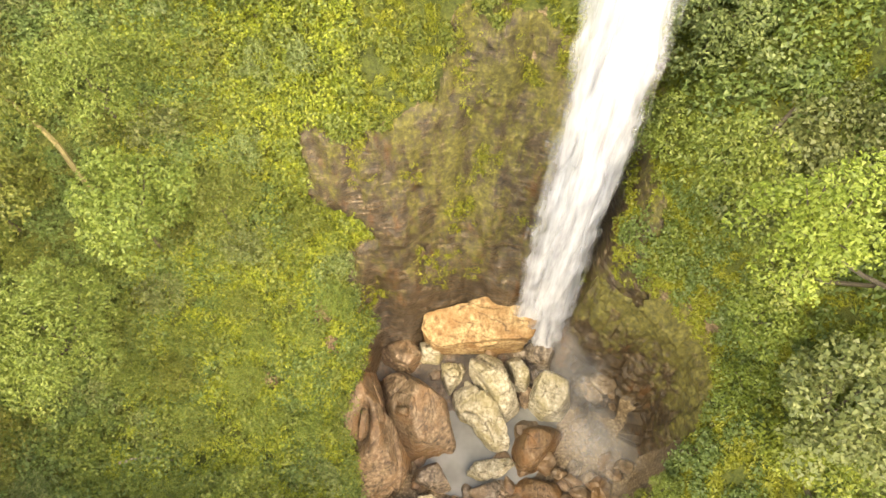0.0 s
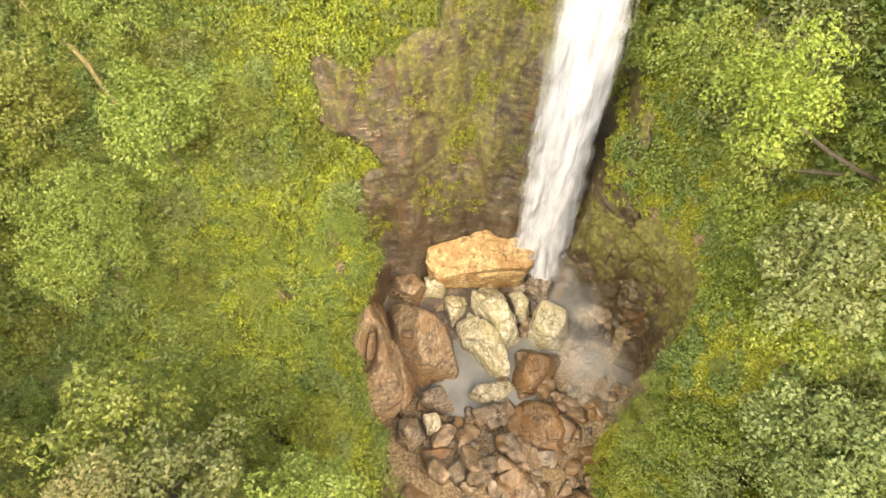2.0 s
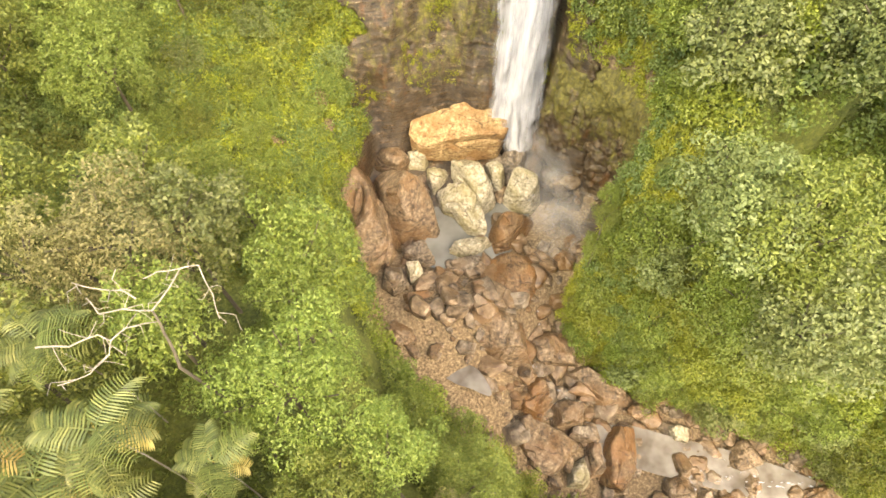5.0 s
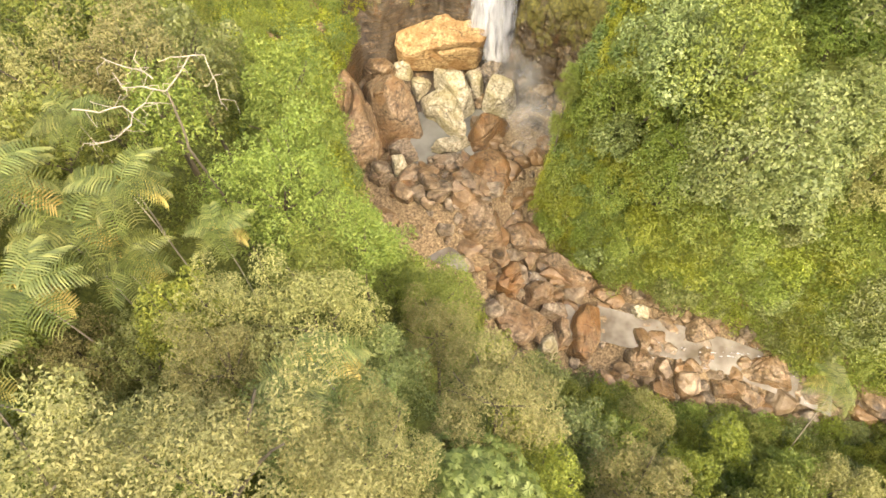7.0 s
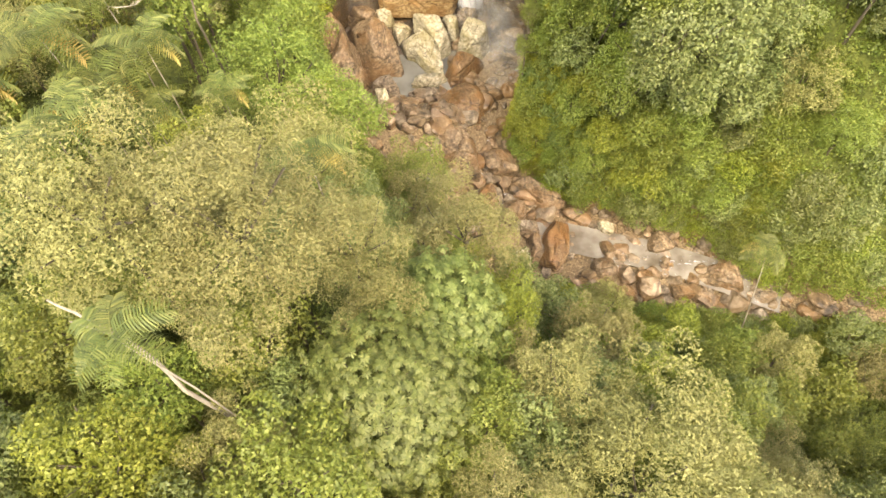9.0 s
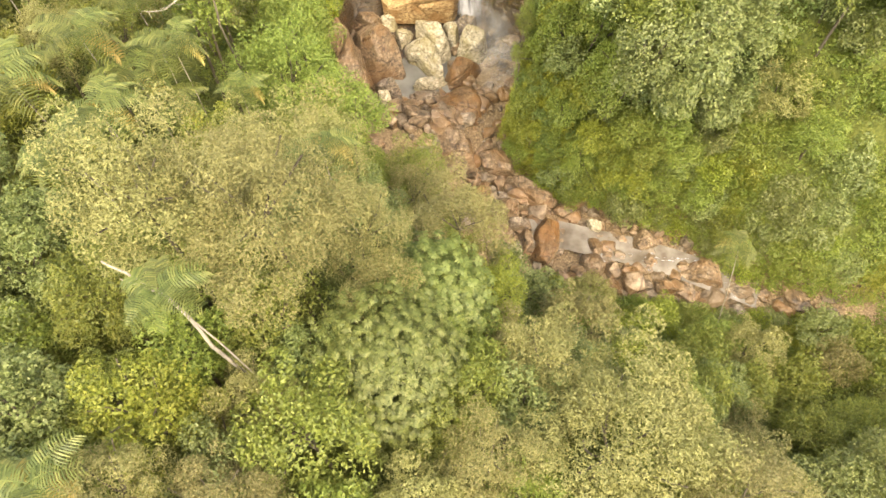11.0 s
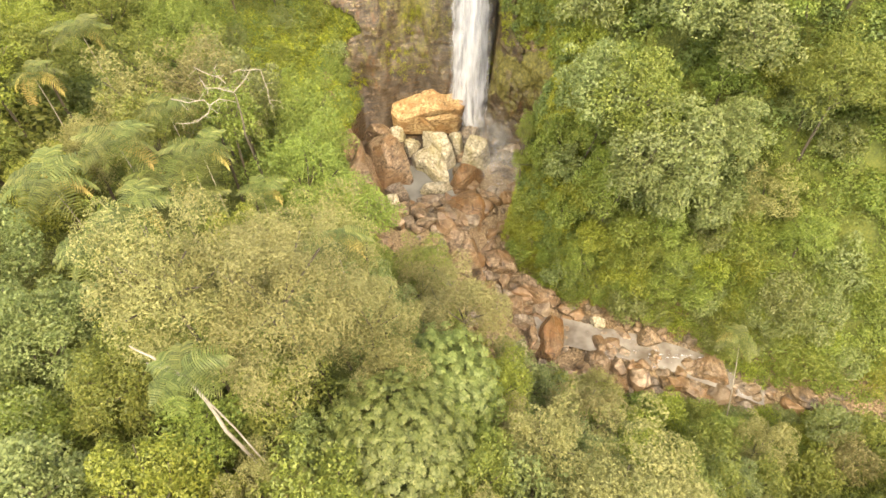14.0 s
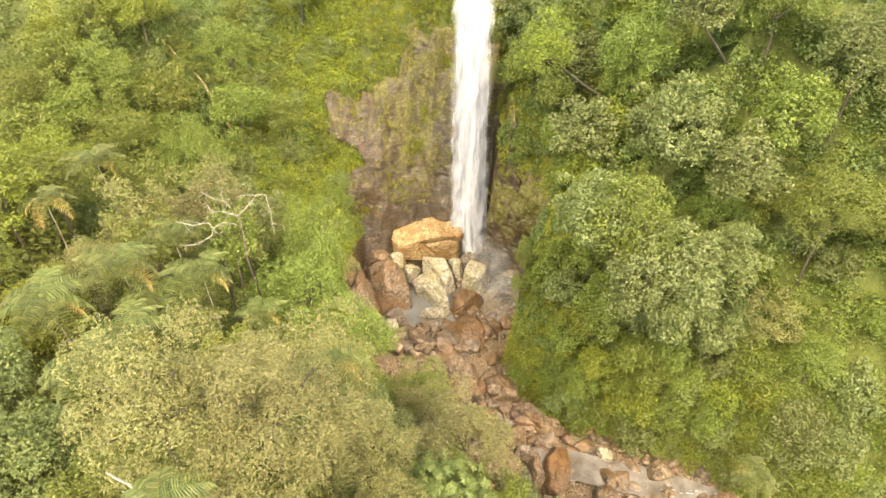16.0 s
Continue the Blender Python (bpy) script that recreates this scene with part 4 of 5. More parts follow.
def leaves(rng, at, out, length, width, lift=0.7, wild=0.6, droop=0.25):
    """Folded leaves at the places given, facing outwards and up: places and faces for quick_mesh."""
    n = len(at)
    normal = out * 0.6 + np.array([0, 0, lift]) + rng.normal(size=(n, 3)) * wild * 0.6
    normal /= np.linalg.norm(normal, axis=1)[:, None]
    way = rng.normal(size=(n, 3)) + out * 0.5 - np.array([0, 0, droop])
    way -= (way * normal).sum(1)[:, None] * normal
    way /= np.linalg.norm(way, axis=1)[:, None] + 1e-9
    side = np.cross(normal, way)
    long = (length * rng.uniform(0.65, 1.3, n))[:, None]
    wide = (width * rng.uniform(0.7, 1.25, n))[:, None]
    tip = at + way * long * 0.55 - normal * long * 0.1
    left = at - way * long * 0.35 + side * wide * 0.55 + normal * wide * 0.1
    right = at - way * long * 0.35 - side * wide * 0.55 + normal * wide * 0.1
    verts = np.stack([left, tip, right], 1).reshape(-1, 3)
    return verts, np.arange(n * 3).reshape(n, 3)


def crown_mesh(name, seed, count, length, width, lumps=34, flat=0.72, lump=0.36, lift=0.6, wild=1.1, deep=1.2):
    """A crown of radius 1 with its top at z = 0: many lumps of leaves with gaps between them."""
    rng = np.random.RandomState(seed)
    k = np.arange(lumps) + 0.5
    up = 1 - 1.45 * k / lumps
    turn = k * 2.39996 + rng.uniform(0, 0.8, lumps)
    ring = np.sqrt(np.maximum(0, 1 - up ** 2))
    reach = rng.uniform(0.55, 0.92, lumps)[:, None]
    reach[:4] = 0.9
    lobe = 1 + 0.2 * np.sin(3 * turn + rng.uniform(0, 6)) + 0.15 * np.sin(5 * turn + 4 * up + rng.uniform(0, 6))
    reach *= lobe[:, None]
    mid = np.stack([ring * np.cos(turn), ring * np.sin(turn), up * flat], 1) * reach + rng.normal(size=(lumps, 3)) * (0.07, 0.07, 0.1)
    size = lump * rng.uniform(0.65, 1.3, lumps)
    of = rng.choice(lumps, count, p=size ** 2 / (size ** 2).sum())
    out = rng.normal(size=(count, 3))
    out[:, 2] = np.abs(out[:, 2]) * np.where(rng.rand(count) < 0.8, 1, -0.5)
    out /= np.linalg.norm(out, axis=1)[:, None]
    at = mid[of] + out * (size[of] * rng.uniform(0.45, 1.05, count) ** 0.5)[:, None] * np.array([1, 1, 0.75])
    at *= 0.9
    at[:, 2] = (at[:, 2] - flat * 0.78 - lump * 0.75) * deep
    verts, faces = leaves(rng, at, out, length, width, lift, wild)
    return quick_mesh(name, verts, faces)


def rosette_mesh(name, seed, length, width, rosettes, flat, deep):
    """A crown of radius 1 with its top at z = 0, made of stars of long leaves."""
    rng = np.random.RandomState(seed)
    k = np.arange(rosettes) + 0.5
    up = 1 - 1.6 * k / rosettes
    turn = k * 2.39996
    ring = np.sqrt(np.maximum(0, 1 - up ** 2))
    out = np.stack([ring * np.cos(turn), ring * np.sin(turn), up], 1)
    mid = out * rng.uniform(0.72, 0.98, rosettes)[:, None] * (1 + 0.13 * np.sin(turn * 1.7 + 5 * up))[:, None] * np.array([1, 1, flat])
    axis = out * 0.6 + np.array([0, 0, 0.7]) + rng.normal(size=(rosettes, 3)) * 0.2
    axis /= np.linalg.norm(axis, axis=1)[:, None]
    one = np.cross(axis, rng.normal(size=(rosettes, 3)))
    one /= np.linalg.norm(one, axis=1)[:, None]
    two = np.cross(axis, one)
    mid[:, 2] = (mid[:, 2] - flat) * deep
    leaf = np.arange(10) * 2 * np.pi / 10
    way = one[:, None, :] * np.cos(leaf)[None, :, None] + two[:, None, :] * np.sin(leaf)[None, :, None] + axis[:, None, :] * rng.uniform(-0.35, 0.25, (rosettes, 10, 1))
    side = np.cross(axis[:, None, :], way)
    long = length * rng.uniform(0.75, 1.2, (rosettes, 10, 1))
    centre = mid[:, None, :] + way * 0.06 * length
    belly = centre + way * long * 0.6
    verts = np.stack([centre, belly + side * width * 0.5, belly + way * long * 0.4 - axis[:, None, :] * long * 0.2, belly - side * width * 0.5], 2).reshape(-1, 3)
    return quick_mesh(name, verts, np.arange(rosettes * 40).reshape(-1, 4))


def limb(bm, start, end, r0, r1, sides=6, bend=0.0, rng=None):
    """A tapered, slightly bent limb between two places."""
    start, end = Vector(start), Vector(end)
    axis = (end - start).normalized()
    across = axis.orthogonal().normalized()
    other = axis.cross(across)
    rings = []
    for k in range(5):
        u = k / 4
        c = start.lerp(end, u) + across * bend * math.sin(u * math.pi) * (end - start).length
        r = r0 + (r1 - r0) * u
        rings.append([bm.verts.new(c + (across * math.cos(a) + other * math.sin(a)) * r) for a in [2 * math.pi * s / sides for s in range(sides)]])
    for lower, upper in zip(rings, rings[1:]):
        for s in range(sides):
            bm.faces.new((lower[s], lower[(s + 1) % sides], upper[(s + 1) % sides], upper[s]))
    bm.faces.new(rings[-1])


def grow_trunk(ob, seed, foot, thick, branching):
    """Trunk and limbs for a crown of radius 1 with its top at z = 0, from the foot given."""
    rng = np.random.RandomState(seed)
    fork = (rng.uniform(-0.08, 0.08), rng.uniform(-0.08, 0.08), -1.45)
    bm = bmesh.new()
    limb(bm, foot, fork, thick, thick * 0.65, 7, rng.uniform(-0.05, 0.05))
    trunk = part("trunk", bm, BARK, ob)
    for k in range(branching):
        a = k * 2.4 + rng.uniform(0, 1)
        r = rng.uniform(0.35, 0.75)
        bm = bmesh.new()
        limb(bm, fork, (r * math.cos(a), r * math.sin(a), -0.95 + 0.6 * (1 - r) + rng.uniform(-0.1, 0.15)), thick * 0.5, 0.01, 4, rng.uniform(-0.12, 0.12))
        part("limb", bm, BARK, trunk)


TREE_KINDS = {
    "r": ("broadleaf tree with a dense rounded bright green crown", LEAF_BRIGHT, 9500, 0.066, 0.036, 52, 0.85, 0.29),
    "g": ("forest tree with a lumpy mid-green leafy crown", LEAF_GREEN, 7000, 0.084, 0.044, 44, 0.85, 0.32),
    "p": ("forest tree with a pale olive feathery crown", LEAF_PALE, 10500, 0.062, 0.029, 84, 0.9, 0.22),
    "s": ("broadleaf tree with a silvery green open crown", LEAF_SILVER, 6500, 0.088, 0.052, 44, 0.9, 0.30),
    "c": ("tree with rosettes of long drooping green leaves", LEAF_ROSETTE, 0, 0.125, 0.046, 1200, 0.85, 0.0),
    "y": ("young tree with a yellow-green leafy crown", LEAF_YELLOW, 6500, 0.082, 0.045, 44, 0.85, 0.31),
}


def tree(x, y, top, radius, kind, spin, name_as="tree"):
    """A tree with its crown's top at the height given; over a steep bank it leans out from higher ground."""
    label, leaf, count, length, width, lumps, flat, lump = TREE_KINDS[kind]
    radius *= 1.1
    grade = 1 if radius > 4.9 else 0 if radius > 3.4 else -1
    near = y < -9 and (x < 13 or y < -30)
    count = int(count * ((3.3, 1.55, 0.72) if near else (1.45, 0.78, 0.48))[1 - grade])
    fine = ((0.48, 0.7, 0.98) if near else (0.72, 1.0, 1.2))[1 - grade]
    if x < 0 and not near:
        count, fine = int(count * 1.2), fine * 0.88
    if x < -9 and y > 8:
        top = min(top, float(land(x, y)) + 2.4 * radius)
    length, width, lumps, lump = length * fine, width * fine, int(lumps * (1.6 if grade > 0 else 1)), lump * (0.82 if grade > 0 else 1)
    turns = np.arange(8) * np.pi / 4
    lean = 4.2 + 0.25 * max(0, top - float(land(x, y)) - 20) if x > 10 else 7.0
    fx, fy = np.append(x + lean * np.cos(turns), x), np.append(y + lean * np.sin(turns), y)
    heights = land(fx, fy)
    uphill = np.append(0.8 * np.cos(turns) + 0.6 * np.sin(turns) > 0.2, True)
    best = int(np.argmax(np.where((heights < top - 0.7 * radius) & uphill, heights, -99))) if x > 10 and heights[8] < top - 3.5 * radius else 8
    tall = max(1.3, (top - float(heights[best]) + 0.6) / radius)
    deep = 1.15 if tall < 3.4 else 1.6
    name = "crown_%s%d%d_%d%d%d" % (kind, int(spin * 7) % 2, grade, tall >= 3.4, near, x < 0)
    crown = bpy.data.meshes.get(name)
    if crown is None:
        crown = rosette_mesh(name, 290, length, width, lumps, flat, deep) if kind == "c" else crown_mesh(name, 200 + ord(kind) + int(spin * 7) % 2, count, length, width, lumps, flat, lump, deep=deep)
        crown.materials.append(leaf)
    if name_as == "shrub":
        label = "leafy %s shrub on the steep slope" % {"g": "green", "r": "bright green", "y": "yellow-green", "s": "silvery green", "p": "olive", "c": "green"}[kind]
    ob = tagged(new(name_as), label, name_as, "trees of the cloud forest" if name_as == "tree" else "shrubs of the slopes")
    ob.matrix_basis = pose(x, y, top, 0, 0, spin * 360) @ Matrix.Diagonal((radius, radius, radius * (0.9 + 0.25 * ((spin * 13) % 1)), 1))
    part("crown", crown, None, ob)
    foot = ob.matrix_basis.inverted() @ Vector((fx[best], fy[best], heights[best] - 0.5))
    grow_trunk(ob, int(spin * 9999), foot, 0.13 / radius + 0.012, 6 if grade >= 0 else 3)
    return ob


spins = np.random.RandomState(8)
for grove in (SOUTH_WEST, HOLLOW, WEST_BANK, WEST_HILL, SOUTH_EAST, SOUTH_BANK, EAST_BANK, EAST_HILL):
    for x, y, top, radius, kind in grove:
        tree(x, y, top, radius, kind, spins.rand())


# smaller trees that lean out from the steep eastern bank
rng = np.random.RandomState(33)
planted = []
for attempt in range(1800):
    x, y = rng.uniform(15, 72), rng.uniform(-14, 34)
    off = -float(nearest(EAST_FOOT, np.array([x]), np.array([y]))[0][0])
    if off < (5 if y > 9 else 3.0 if y > 5 else 0.2) or off > 13 or any(math.hypot(x - a, y - b) < 2.9 + 0.1 * off for a, b in planted):
        continue
    planted.append((x, y))
    tree(x, y, float(land(x, y)) + rng.uniform(3.6, 6.4) + 0.15 * off, rng.uniform(2.6, 3.7), rng.choice(list("rysrsyg")), rng.rand())

# lower trees that close the canopy between the tall ones
tall_trees = [row for grove in (SOUTH_WEST, HOLLOW, SOUTH_EAST) for row in grove]
filled = []
for attempt in range(1500):
    x, y = rng.uniform(-30, 34), rng.uniform(-52, -12)
    share = [((x - a) ** 2 + (y - b) ** 2 + 1) ** -2 for a, b, *_ in tall_trees]
    canopy = sum(s * row[2] for s, row in zip(share, tall_trees)) / sum(share)
    if len(filled) == 48 or y > (-20 if x < 2 else -30) or canopy - float(land(x, y)) < 9 or any(math.hypot(x - a, y - b) < 0.85 * r for a, b, _, r, _ in tall_trees) or any(math.hypot(x - a, y - b) < 3.2 for a, b in filled):
        continue
    filled.append((x, y))
    tree(x, y, canopy - rng.uniform(1.5, 4.5), rng.uniform(2.6, 3.3), rng.choice(list("pgspsgr")), rng.rand())

# bright bushes that hang over the west bank of the creek
for x, y, top, radius in ((-6.4, 3.0, 6.4, 2.6), (-3.6, -0.4, 6.6, 2.8), (-0.6, -2.8, 6.0, 2.6), (2.6, -5.2, 4.8, 2.8), (5.6, -7.6, 3.0, 2.6), (8.6, -9.8, 0.6, 2.4), (1.2, -7.6, 9.2, 3.0), (-3.0, -4.8, 10.4, 3.0), (5.0, -11.0, 7.0, 3.0)):
    tree(x, y, top, radius, "r" if radius > 2.6 else "y", rng.rand(), "shrub")

# bushes and small trees that clothe the steep east bank from its foot to its rim
for along in np.append(np.arange(6.15, 10, 0.3), np.arange(10, 14.4, 0.42)):
    fx, fy = [float(np.interp(along, np.arange(len(EAST_FOOT)), [q[k] for q in EAST_FOOT])) for k in (0, 1)]
    nx, ny = [float(np.interp(along + 0.2, np.arange(len(EAST_FOOT)), [q[k] for q in EAST_FOOT])) - (fx, fy)[k] for k in (0, 1)]
    nx, ny = -ny / math.hypot(nx, ny), nx / math.hypot(nx, ny)
    for level in (2.5, 6.5, 10.5, 15, 19.5):
        reach = np.arange(0, 14, 0.25)
        rise = land(fx + nx * reach, fy + ny * reach) - float(land(fx, fy))
        off = float(reach[int(np.argmax(rise > level))]) + rng.uniform(0.5, 1.2) * (1 if fy > 9 else -0.4)
        side = rng.uniform(-1.2, 1.2)
        x, y, radius = fx + nx * off + ny * side, fy + ny * off - nx * side, rng.uniform(1.1, 1.7) if fy > 9 else rng.uniform(1.6, 2.6)
        if level < 4 and y > 8:
            continue
        tree(x, y, float(land(fx, fy)) + level + 0.8 * radius, radius, rng.choice(list("rgsgry" if y < 9 else "ggr")), rng.rand(), "shrub")

# bright bushes and saplings that crowd the south bank of the creek
for x in np.arange(17.5, 60, 2.1):
    for off in (1.2, 3.6, 6.2, 9.0):
        px, radius = x + rng.uniform(-0.8, 0.8), rng.uniform(1.6, 2.5)
        py = float(np.interp(px, [q[0] for q in WEST_FOOT[6:]], [q[1] for q in WEST_FOOT[6:]])) - off + rng.uniform(-0.7, 0.7)
        tree(px, py, float(land(px, py)) + (0.9 if off < 2 else 1.3) * radius + rng.uniform(0, 0.8), radius, rng.choice(list("ryrgys")), rng.rand(), "shrub")

# shrubs on the western slope and under the trees
for attempt in range(1500):
    x, y = rng.uniform(-42, -9), rng.uniform(6, 46)
    off = float(nearest(WEST_FOOT, np.array([x]), np.array([y]))[0][0])
    if off < 3.5 or len(planted) > 175 or rng.rand() > (0.15 if x > -18 else 1) or any(math.hypot(x - a, y - b) < 3.0 for a, b in planted):
        continue
    planted.append((x, y))
    tree(x, y, float(land(x, y)) + rng.uniform(1.8, 3.6), rng.uniform(1.5, 2.9), rng.choice(list("gggrs")), rng.rand(), "shrub")

# ---- low growth that covers the slopes ----
def slope_at(x, y):
    """Unit normals of the land."""
    e = 0.6
    gx, gy = (land(x + e, y) - land(x - e, y)) / (2 * e), (land(x, y + e) - land(x, y - e)) / (2 * e)
    n = np.stack([-gx, -gy, np.ones_like(gx)], -1)
    return n / np.linalg.norm(n, axis=-1)[..., None]


def scatter(seed, count, box, keep):
    """Places on the land inside a box of the plan, spread evenly over its surface."""
    rng = np.random.RandomState(seed)
    x0, x1, y0, y1 = box
    x, y = rng.uniform(x0, x1, count * 12), rng.uniform(y0, y1, count * 12)
    n = slope_at(x, y)
    good = (rng.rand(len(x)) < 0.16 / np.maximum(n[:, 2], 0.16)) & keep(x, y, land(x, y))
    x, y, n = x[good][:count], y[good][:count], n[good][:count]
    return np.stack([x, y, land(x, y)], -1), n


def dry_land(x, y):
    """True outside the bed of the creek."""
    return (y > 33) | (np.maximum(nearest(WEST_FOOT, x, y)[0], -nearest(EAST_FOOT, x, y)[0]) > np.where(y > 13, 0.9, -0.2))


def thicket(name, label, material, seed, count, box, keep, size, per, length, width, rise=0.3, lift=0.7, droop=0.25):
    """Many tufts of leaves, as one piece of growth."""
    rng = np.random.RandomState(seed + 1)
    at, normal = scatter(seed, count, box, keep)
    n = len(at)
    r = rng.uniform(size[0], size[1], n)
    out = rng.normal(size=(n, per, 3))
    out /= np.linalg.norm(out, axis=2)[:, :, None]
    face = normal * 0.8 + np.array([0, 0, 0.5])
    face /= np.linalg.norm(face, axis=1)[:, None]
    dot = (out * face[:, None, :]).sum(2)
    out = out - np.where(dot < 0, 2 * dot, 0)[:, :, None] * face[:, None, :]
    spot = at[:, None, :] + face[:, None, :] * (r * rise)[:, None, None] + out * (r[:, None] * rng.uniform(0.35, 1.0, (n, per)))[:, :, None]
    verts, faces = leaves(rng, spot.reshape(-1, 3), out.reshape(-1, 3), length, width, lift, 1.0, droop)
    ob = part(name, quick_mesh(name, verts, faces), material)
    return tagged(ob, label, "undergrowth", kind="stuff")


def dry_land_at(x, y, z):
    return dry_land(x, y)


def clear_wall(x, y, z):
    """True where the north wall is not bare rock."""
    return dry_land(x, y) & ~bare_earth(x, y) & ((y < 31) | (y > 52) | (bare_rock(x, z) < 0.5))


WEST_BOX, NORTH_BOX, EAST_BOX, SOUTH_BOX = (-40, -8, 6, 48), (-26, 26, 30, 50), (12, 82, -16, 40), (-34, 82, -54, 8)
thicket("slope_plants", "bright yellow-green low plants covering the steep slope", LEAF_MOSS, 501, 2100, (-27, -8, 6, 48), clear_wall, (0.45, 1.15), 56, 0.29, 0.17, 0.45)
thicket("slope_shrubs", "mid-green leafy shrubs on the steep slope", LEAF_DEEP, 503, 900, WEST_BOX, lambda x, y, z: clear_wall(x, y, z) & ((x < -21) | (fbm(x / 6, y / 6, 77, 2) > 0.15)), (0.7, 1.5), 135, 0.289, 0.171)
thicket("wall_grass", "long yellow-green grass hanging from the cliff", LEAF_MOSS, 511, 2100, NORTH_BOX, clear_wall, (0.4, 0.9), 60, 0.468, 0.095, 0.2, 0.3, 1.4)
thicket("wall_ferns", "green ferns and shrubs clinging to the cliff", LEAF_GREEN, 513, 700, NORTH_BOX, clear_wall, (0.5, 1.2), 105, 0.306, 0.162)
thicket("bank_grass", "long yellow-green grass hanging on the steep bank", LEAF_HERB, 521, 1700, (14, 34, -8, 34), lambda x, y, z: dry_land(x, y) & (-nearest(EAST_FOOT, x, y)[0] < np.where(y > 4, 6.5, 2.5)) & (z > np.interp(y, [13, 17, 22, 30], [-9, 4, 12, 15])), (0.4, 0.9), 70, 0.42, 0.10, 0.25, 0.5, 0.9)
thicket("bank_shrubs", "dense bright green shrubs on the steep wooded bank", LEAF_BRIGHT, 523, 1600, EAST_BOX, lambda x, y, z: dry_land(x, y) & (-nearest(EAST_FOOT, x, y)[0] > np.where(y > 4, 5.5, -0.2)), (0.9, 1.9), 112, 0.34, 0.209)
thicket("bank_bushes", "round mid-green bushes dotted over the steep bank", LEAF_DEEP, 527, 330, (14, 34, -2, 34), lambda x, y, z: dry_land(x, y) & (-nearest(EAST_FOOT, x, y)[0] < 7) & (-nearest(EAST_FOOT, x, y)[0] > 1.2) & (z > np.interp(y, [13, 17, 22, 30], [-9, 6, 14, 18])), (0.7, 1.3), 110, 0.30, 0.18, 0.6)
thicket("slope_herbs", "leafy green herbs dotted over the steep slope", LEAF_BRIGHT, 507, 620, (-30, -8, 6, 48), clear_wall, (0.6, 1.3), 75, 0.33, 0.19, 0.6)
thicket("forest_undergrowth", "dark green undergrowth below the trees", LEAF_GREEN, 531, 1000, SOUTH_BOX, lambda x, y, z: dry_land(x, y), (0.9, 2.2), 90, 0.391, 0.228)
thicket("hill_shrubs", "mid-green shrubs covering the wooded eastern hill", LEAF_DEEP, 551, 800, (18, 78, 8, 64), lambda x, y, z: dry_land(x, y) & (-nearest(EAST_FOOT, x, y)[0] > 6), (1.3, 2.5), 80, 0.46, 0.27, 0.5)
thicket("western_forest", "mid-green forest growth on the slope beyond the palms", LEAF_GREEN, 561, 700, (-90, -33, -75, 4), dry_land_at, (1.8, 3.2), 60, 0.75, 0.42, 0.6)
thicket("southern_forest", "olive forest growth on the ridge south of the creek", LEAF_PALE, 567, 700, (-34, 85, -85, -49), dry_land_at, (1.8, 3.2), 60, 0.75, 0.42, 0.6)
thicket("hilltop_shrubs", "mid-green shrubs covering the wooded western hill", LEAF_DEEP, 557, 700, (-82, -36, 0, 64), dry_land_at, (1.4, 2.8), 80, 0.5, 0.3, 0.5)
thicket("rock_tufts", "small mossy tufts growing on the wet cliff", LEAF_MOSS, 541, 800, (-14, 15, 31, 50), lambda x, y, z: (bare_rock(x, z) > 0.5) & (z > 9) & (fbm(x / 2.2, z / 3.0, 79, 3) > 0.12), (0.25, 0.7), 40, 0.255, 0.114, 0.9, 0.4, 0.8)

# ---- palms ----
def frond_mesh(name, seed, length, arch, leaflet=0.2, pairs=18):
    """A feather leaf along +x from the origin: an arching rib with two rows of stiff, separate leaflets."""
    rng = np.random.RandomState(seed)
    u = np.linspace(0, 1, 15)
    rib = np.stack([length * (u - 0.12 * arch * u ** 2), 0 * u, length * (0.55 * arch * u - 0.85 * arch * u ** 2)], -1)
    verts, faces = [], []
    for k in range(14):
        w = 0.012 * (1 - 0.8 * u[k])
        a, b = rib[k], rib[k + 1]
        i = len(verts)
        verts += [a + (0, -w, 0.01), a + (0, w, 0.01), b + (0, w * 0.9, 0.01), b + (0, -w * 0.9, 0.01)]
        faces.append((i, i + 1, i + 2, i + 3))
    for side in (-1, 1):
        for k in range(pairs):
            s = 0.1 + 0.9 * (k + rng.uniform(-0.12, 0.12)) / pairs
            root = np.array([np.interp(s, u, rib[:, c]) for c in range(3)])
            reach = leaflet * length * (math.sin(math.pi * min(1, 0.2 + 0.72 * s)) ** 0.5 + 0.1) * rng.uniform(0.9, 1.08)
            way = np.array([0.12 + 0.5 * s * s, side * 0.95, 0.14 - rng.uniform(0, 0.1)])
            way /= np.linalg.norm(way)
            wide = np.array([1, 0, 0.1]) * 0.0145 * length
            elbow, tip = root + way * reach * 0.6, root + way * reach + np.array([0, 0, -0.3 * reach])
            i = len(verts)
            verts += [root - wide * 0.8, root + wide * 0.8, elbow - wide * 1.1, elbow + wide * 1.1, tip - wide * 0.3, tip + wide * 0.3]
            faces += [(i, i + 1, i + 3, i + 2), (i + 2, i + 3, i + 5, i + 4)]
    return quick_mesh(name, verts, faces)


frond_models = [frond_mesh("frond", 600 + k, 1.0, (0.7, 0.9, 1.1)[k], 0.31) for k in range(3)]
for mesh in frond_models:
    mesh.materials.append(LEAF_PALM)
dry_frond = frond_mesh("dry_frond", 610, 1.0, 1.1, 0.26)
dry_frond.materials.append(LEAF_DRY)


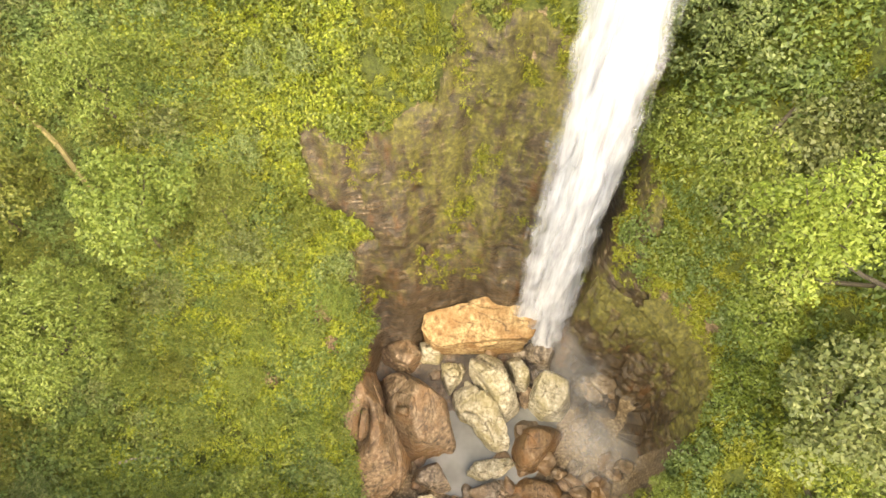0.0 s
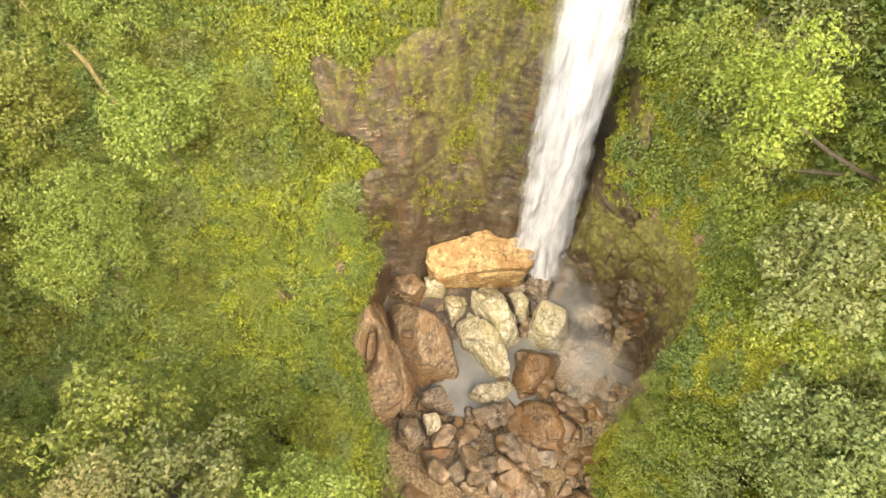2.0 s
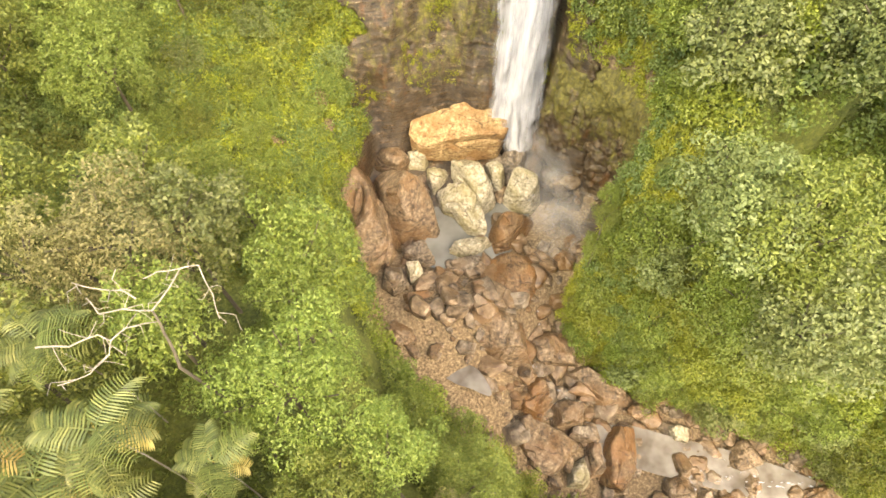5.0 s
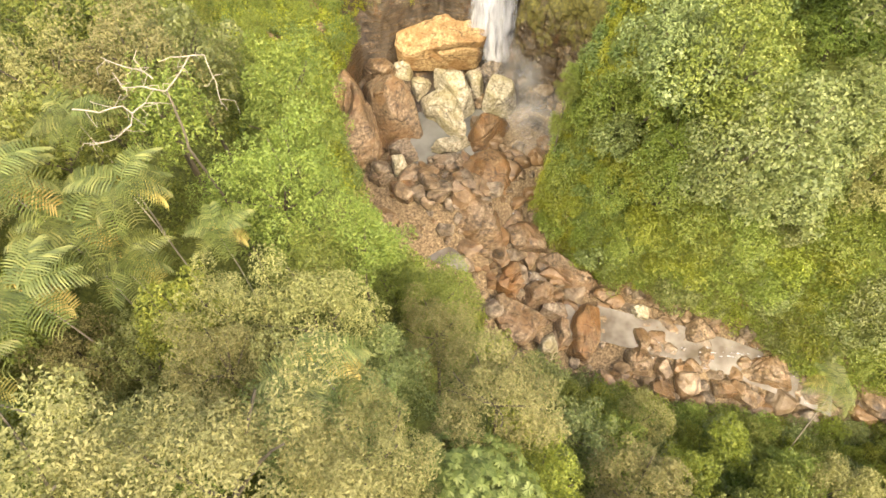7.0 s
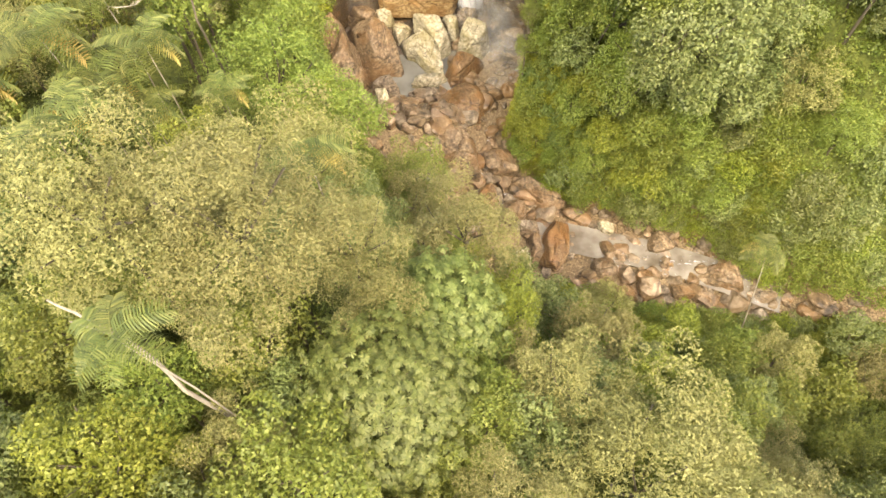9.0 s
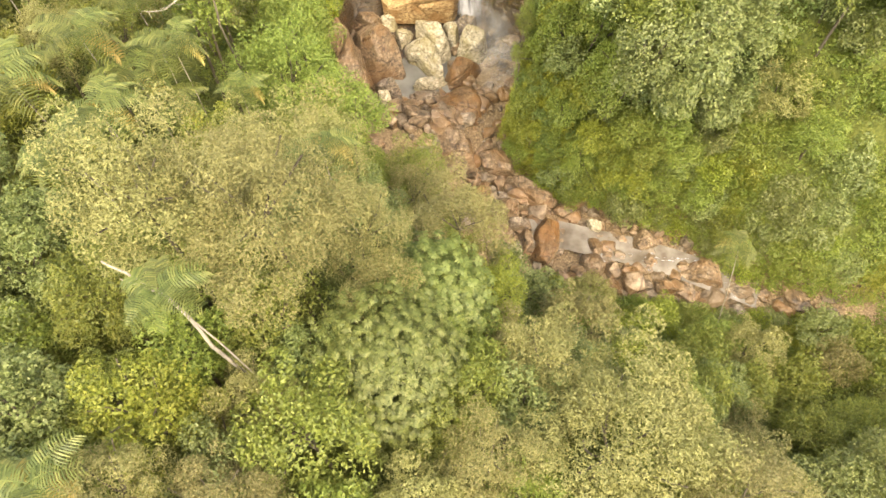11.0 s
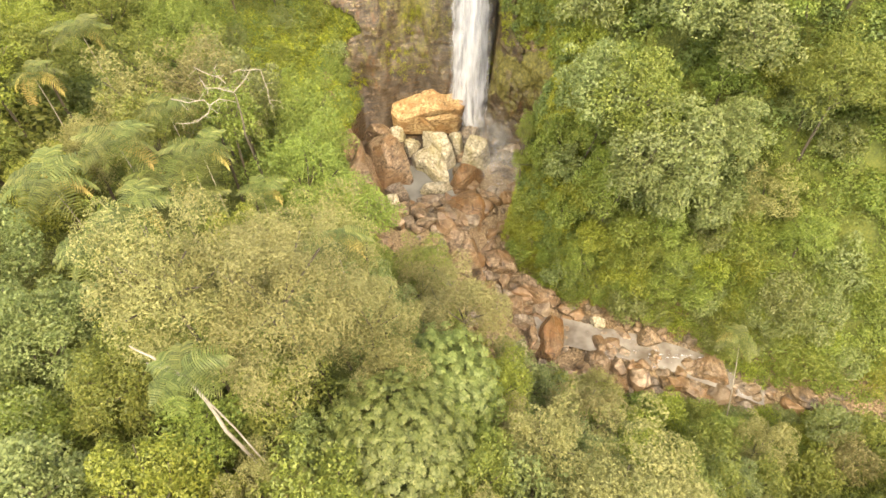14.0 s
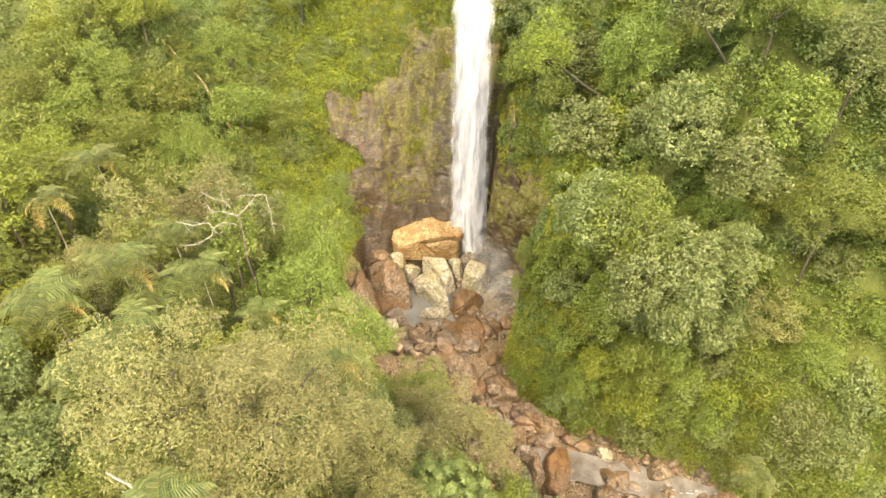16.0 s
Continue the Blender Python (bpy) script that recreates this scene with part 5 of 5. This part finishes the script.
def palm(x, y, z, reach, fronds, seed, foot=None, label="tall feather-leaved palm with a slender pale trunk", dry=2):
    """A palm with its crown's heart at x, y, z and its foot on the land."""
    rng = np.random.RandomState(seed)
    fx, fy = foot or (x + rng.uniform(-0.8, 0.8), y + rng.uniform(-0.8, 0.8))
    ob = tagged(new("palm"), label, "palm", "palms among the forest trees")
    ob.location = (fx, fy, float(land(fx, fy)) - 0.3)
    base = Vector(ob.location)
    bm = bmesh.new()
    limb(bm, (0, 0, 0), Vector((x, y, z)) - base, 0.075, 0.045, 8, 0.02)
    part("trunk", bm, BARK_PALE, ob)
    for k in range(fronds + 2):
        old = k < dry
        turn = k * 137.5 + rng.uniform(-14, 14)
        lift = rng.uniform(-38, -18) if old else rng.uniform(-20, 22) - (8 if k % 3 == 0 else 0)
        leaf = part("frond", dry_frond if old else frond_models[k % 3], None, ob, "dry ochre frond" if old else "")
        size = reach * rng.uniform(0.7, 0.88)
        leaf.matrix_basis = Matrix.Translation(Vector((x, y, z)) - base) @ pose(0, 0, 0, 0, -lift, turn) @ Matrix.Diagonal((size, size, size, 1))
    return ob


palm(-18.5, -14.9, 33.2, 4.6, 11, 1)
palm(-15.5, -12.9, 34.4, 4.0, 10, 2)
palm(-21.6, -14.0, 36.2, 4.4, 11, 3)
palm(-26.3, -17.6, 35.4, 4.8, 11, 4)
palm(-19.3, -8.6, 35.4, 3.8, 12, 5, None, "tall feather-leaved palm in the shade of trees", 0)
palm(-30.0, 1.4, 37.2, 4.0, 12, 6)
palm(-32.5, -4.5, 36.2, 3.6, 10, 7, None, "tall palm with several dry ochre fronds", 5)
palm(-18.2, -26.3, 37.6, 4.0, 12, 8)
palm(-8.1, -38.0, 40.6, 3.0, 8, 9, (-4.6, -39.0), dry=0)
palm(-2.7, -24.2, 35.3, 3.6, 7, 10)
palm(-19.1, -20.0, 34.4, 4.4, 10, 16)
palm(-15.8, -16.4, 31.4, 3.6, 12, 17)
palm(-11.3, -13.4, 30.0, 3.2, 9, 11)
palm(-13.5, -46.0, 37.0, 3.4, 9, 12)
palm(36.2, -18.0, 12.6, 3.2, 10, 13, (40.5, -19.6), "slender leaning palm above the creek bank")
palm(23.4, -27.6, 12.0, 1.9, 8, 14, None, "small pale palm among shrubs", 0)
palm(-6.3, 43.4, 36.6, 1.8, 9, 15, (-6.3, 44.6), "small palm on the edge of the cliff", 0)

# ---- dead wood ----
SNAG = {
    "branch": [[(-13.4, -7.4, 36.2), (-14.6, -7.6, 36.8), (-15.5, -8.0, 37.1), (-15.9, -7.5, 37.8)],
               [(-13.4, -7.4, 36.2), (-12.6, -6.4, 36.7), (-12.0, -5.6, 37.3), (-11.2, -5.3, 37.1), (-10.7, -6.3, 35.8), (-10.5, -7.2, 34.8)],
               [(-14.0, -7.1, 36.9), (-14.5, -6.9, 37.4), (-15.5, -7.1, 38.0), (-16.3, -7.1, 38.6)]],
    "twig": [[(-14.5, -6.9, 37.4), (-14.8, -6.6, 38.0), (-14.6, -6.2, 38.3)], [(-12.0, -5.6, 37.3), (-13.0, -5.9, 37.5), (-13.6, -6.3, 37.5)]],
}
FORK = [[(-17.9, -9.8, 37.2), (-16.7, -9.5, 36.6), (-15.6, -8.8, 36.4), (-15.2, -8.9, 35.9), (-15.3, -9.5, 35.5), (-16.1, -10.4, 35.3), (-17.3, -11.1, 35.6)],
        [(-15.2, -8.9, 35.9), (-14.5, -8.3, 36.1), (-13.4, -7.6, 35.3)]]


def rod(line, r0, r1):
    """A tapering crooked stick along a line of places."""
    bm = bmesh.new()
    for k in range(len(line) - 1):
        a, b = k / (len(line) - 1), (k + 1) / (len(line) - 1)
        limb(bm, line[k], line[k + 1], r0 + (r1 - r0) * a, r0 + (r1 - r0) * b, 6, 0.03)
    return bm


snag = tagged(new("dead_tree"), "dead tree with bare bleached white branches", "tree")
part("trunk", rod([(-12.6, -9.5, float(land(-12.6, -9.5)) - 0.3), (-12.8, -9.2, 33.0), (-13.0, -8.2, 35.2), (-13.4, -7.4, 36.2)], 0.11, 0.06), BARK, snag)
for name, lines in SNAG.items():
    for line in lines:
        part(name, rod(line, 0.05 if name == "branch" else 0.04, 0.025), BARK_PALE, snag)
twig_seed = np.random.RandomState(77)
for line in SNAG["branch"] + FORK:
    for k in range(1, len(line)):
        for side in range(2):
            root = Vector(line[k - 1]).lerp(Vector(line[k]), twig_seed.uniform(0.2, 0.95))
            bend = root + Vector(twig_seed.normal(size=3) * (0.5, 0.5, 0.35))
            part("twig", rod([root, bend, bend + Vector(twig_seed.normal(size=3) * (0.45, 0.45, 0.25))], 0.022, 0.008), BARK_PALE, snag)
for line in FORK:
    part("branch", rod(line, 0.05, 0.025), BARK_PALE, snag)

trunk_line = [(-38.0, 40.0), (-34.4, 37.2), (-30.6, 34.6), (-26.4, 30.6)]
part("fallen_log", rod([(x, y, float(land(x, y)) + 2.0) for x, y in trunk_line], 0.1, 0.26), BARK_LOG, None, "long pale fallen log lying on the wooded slope")
tagged(bpy.data.objects["fallen_log"], category="log")
part("fallen_branch", rod([(x, y, float(land(x, y)) + 1.0) for x, y in ((-26.2, 14.1), (-24.4, 14.7), (-22.3, 14.6))], 0.14, 0.06), BARK_PALE, None, "bare bleached branch lying on low plants")
tagged(bpy.data.objects["fallen_branch"], category="branch")
leaner = tagged(new("bare_tree"), "leaning pale bare trunk with forked limbs", "tree")
part("trunk", rod([(-6.4, -38.4, float(land(-6.4, -38.4)) - 0.3), (-7.6, -38.0, 34.0), (-8.8, -37.2, 39.4), (-10.3, -36.6, 40.0), (-11.5, -36.1, 40.2)], 0.13, 0.05), BARK_PALE, leaner)
part("branch", rod([(-8.8, -37.3, 39.2), (-9.6, -37.2, 39.8), (-10.4, -37.0, 40.0)], 0.07, 0.03), BARK_PALE, leaner)
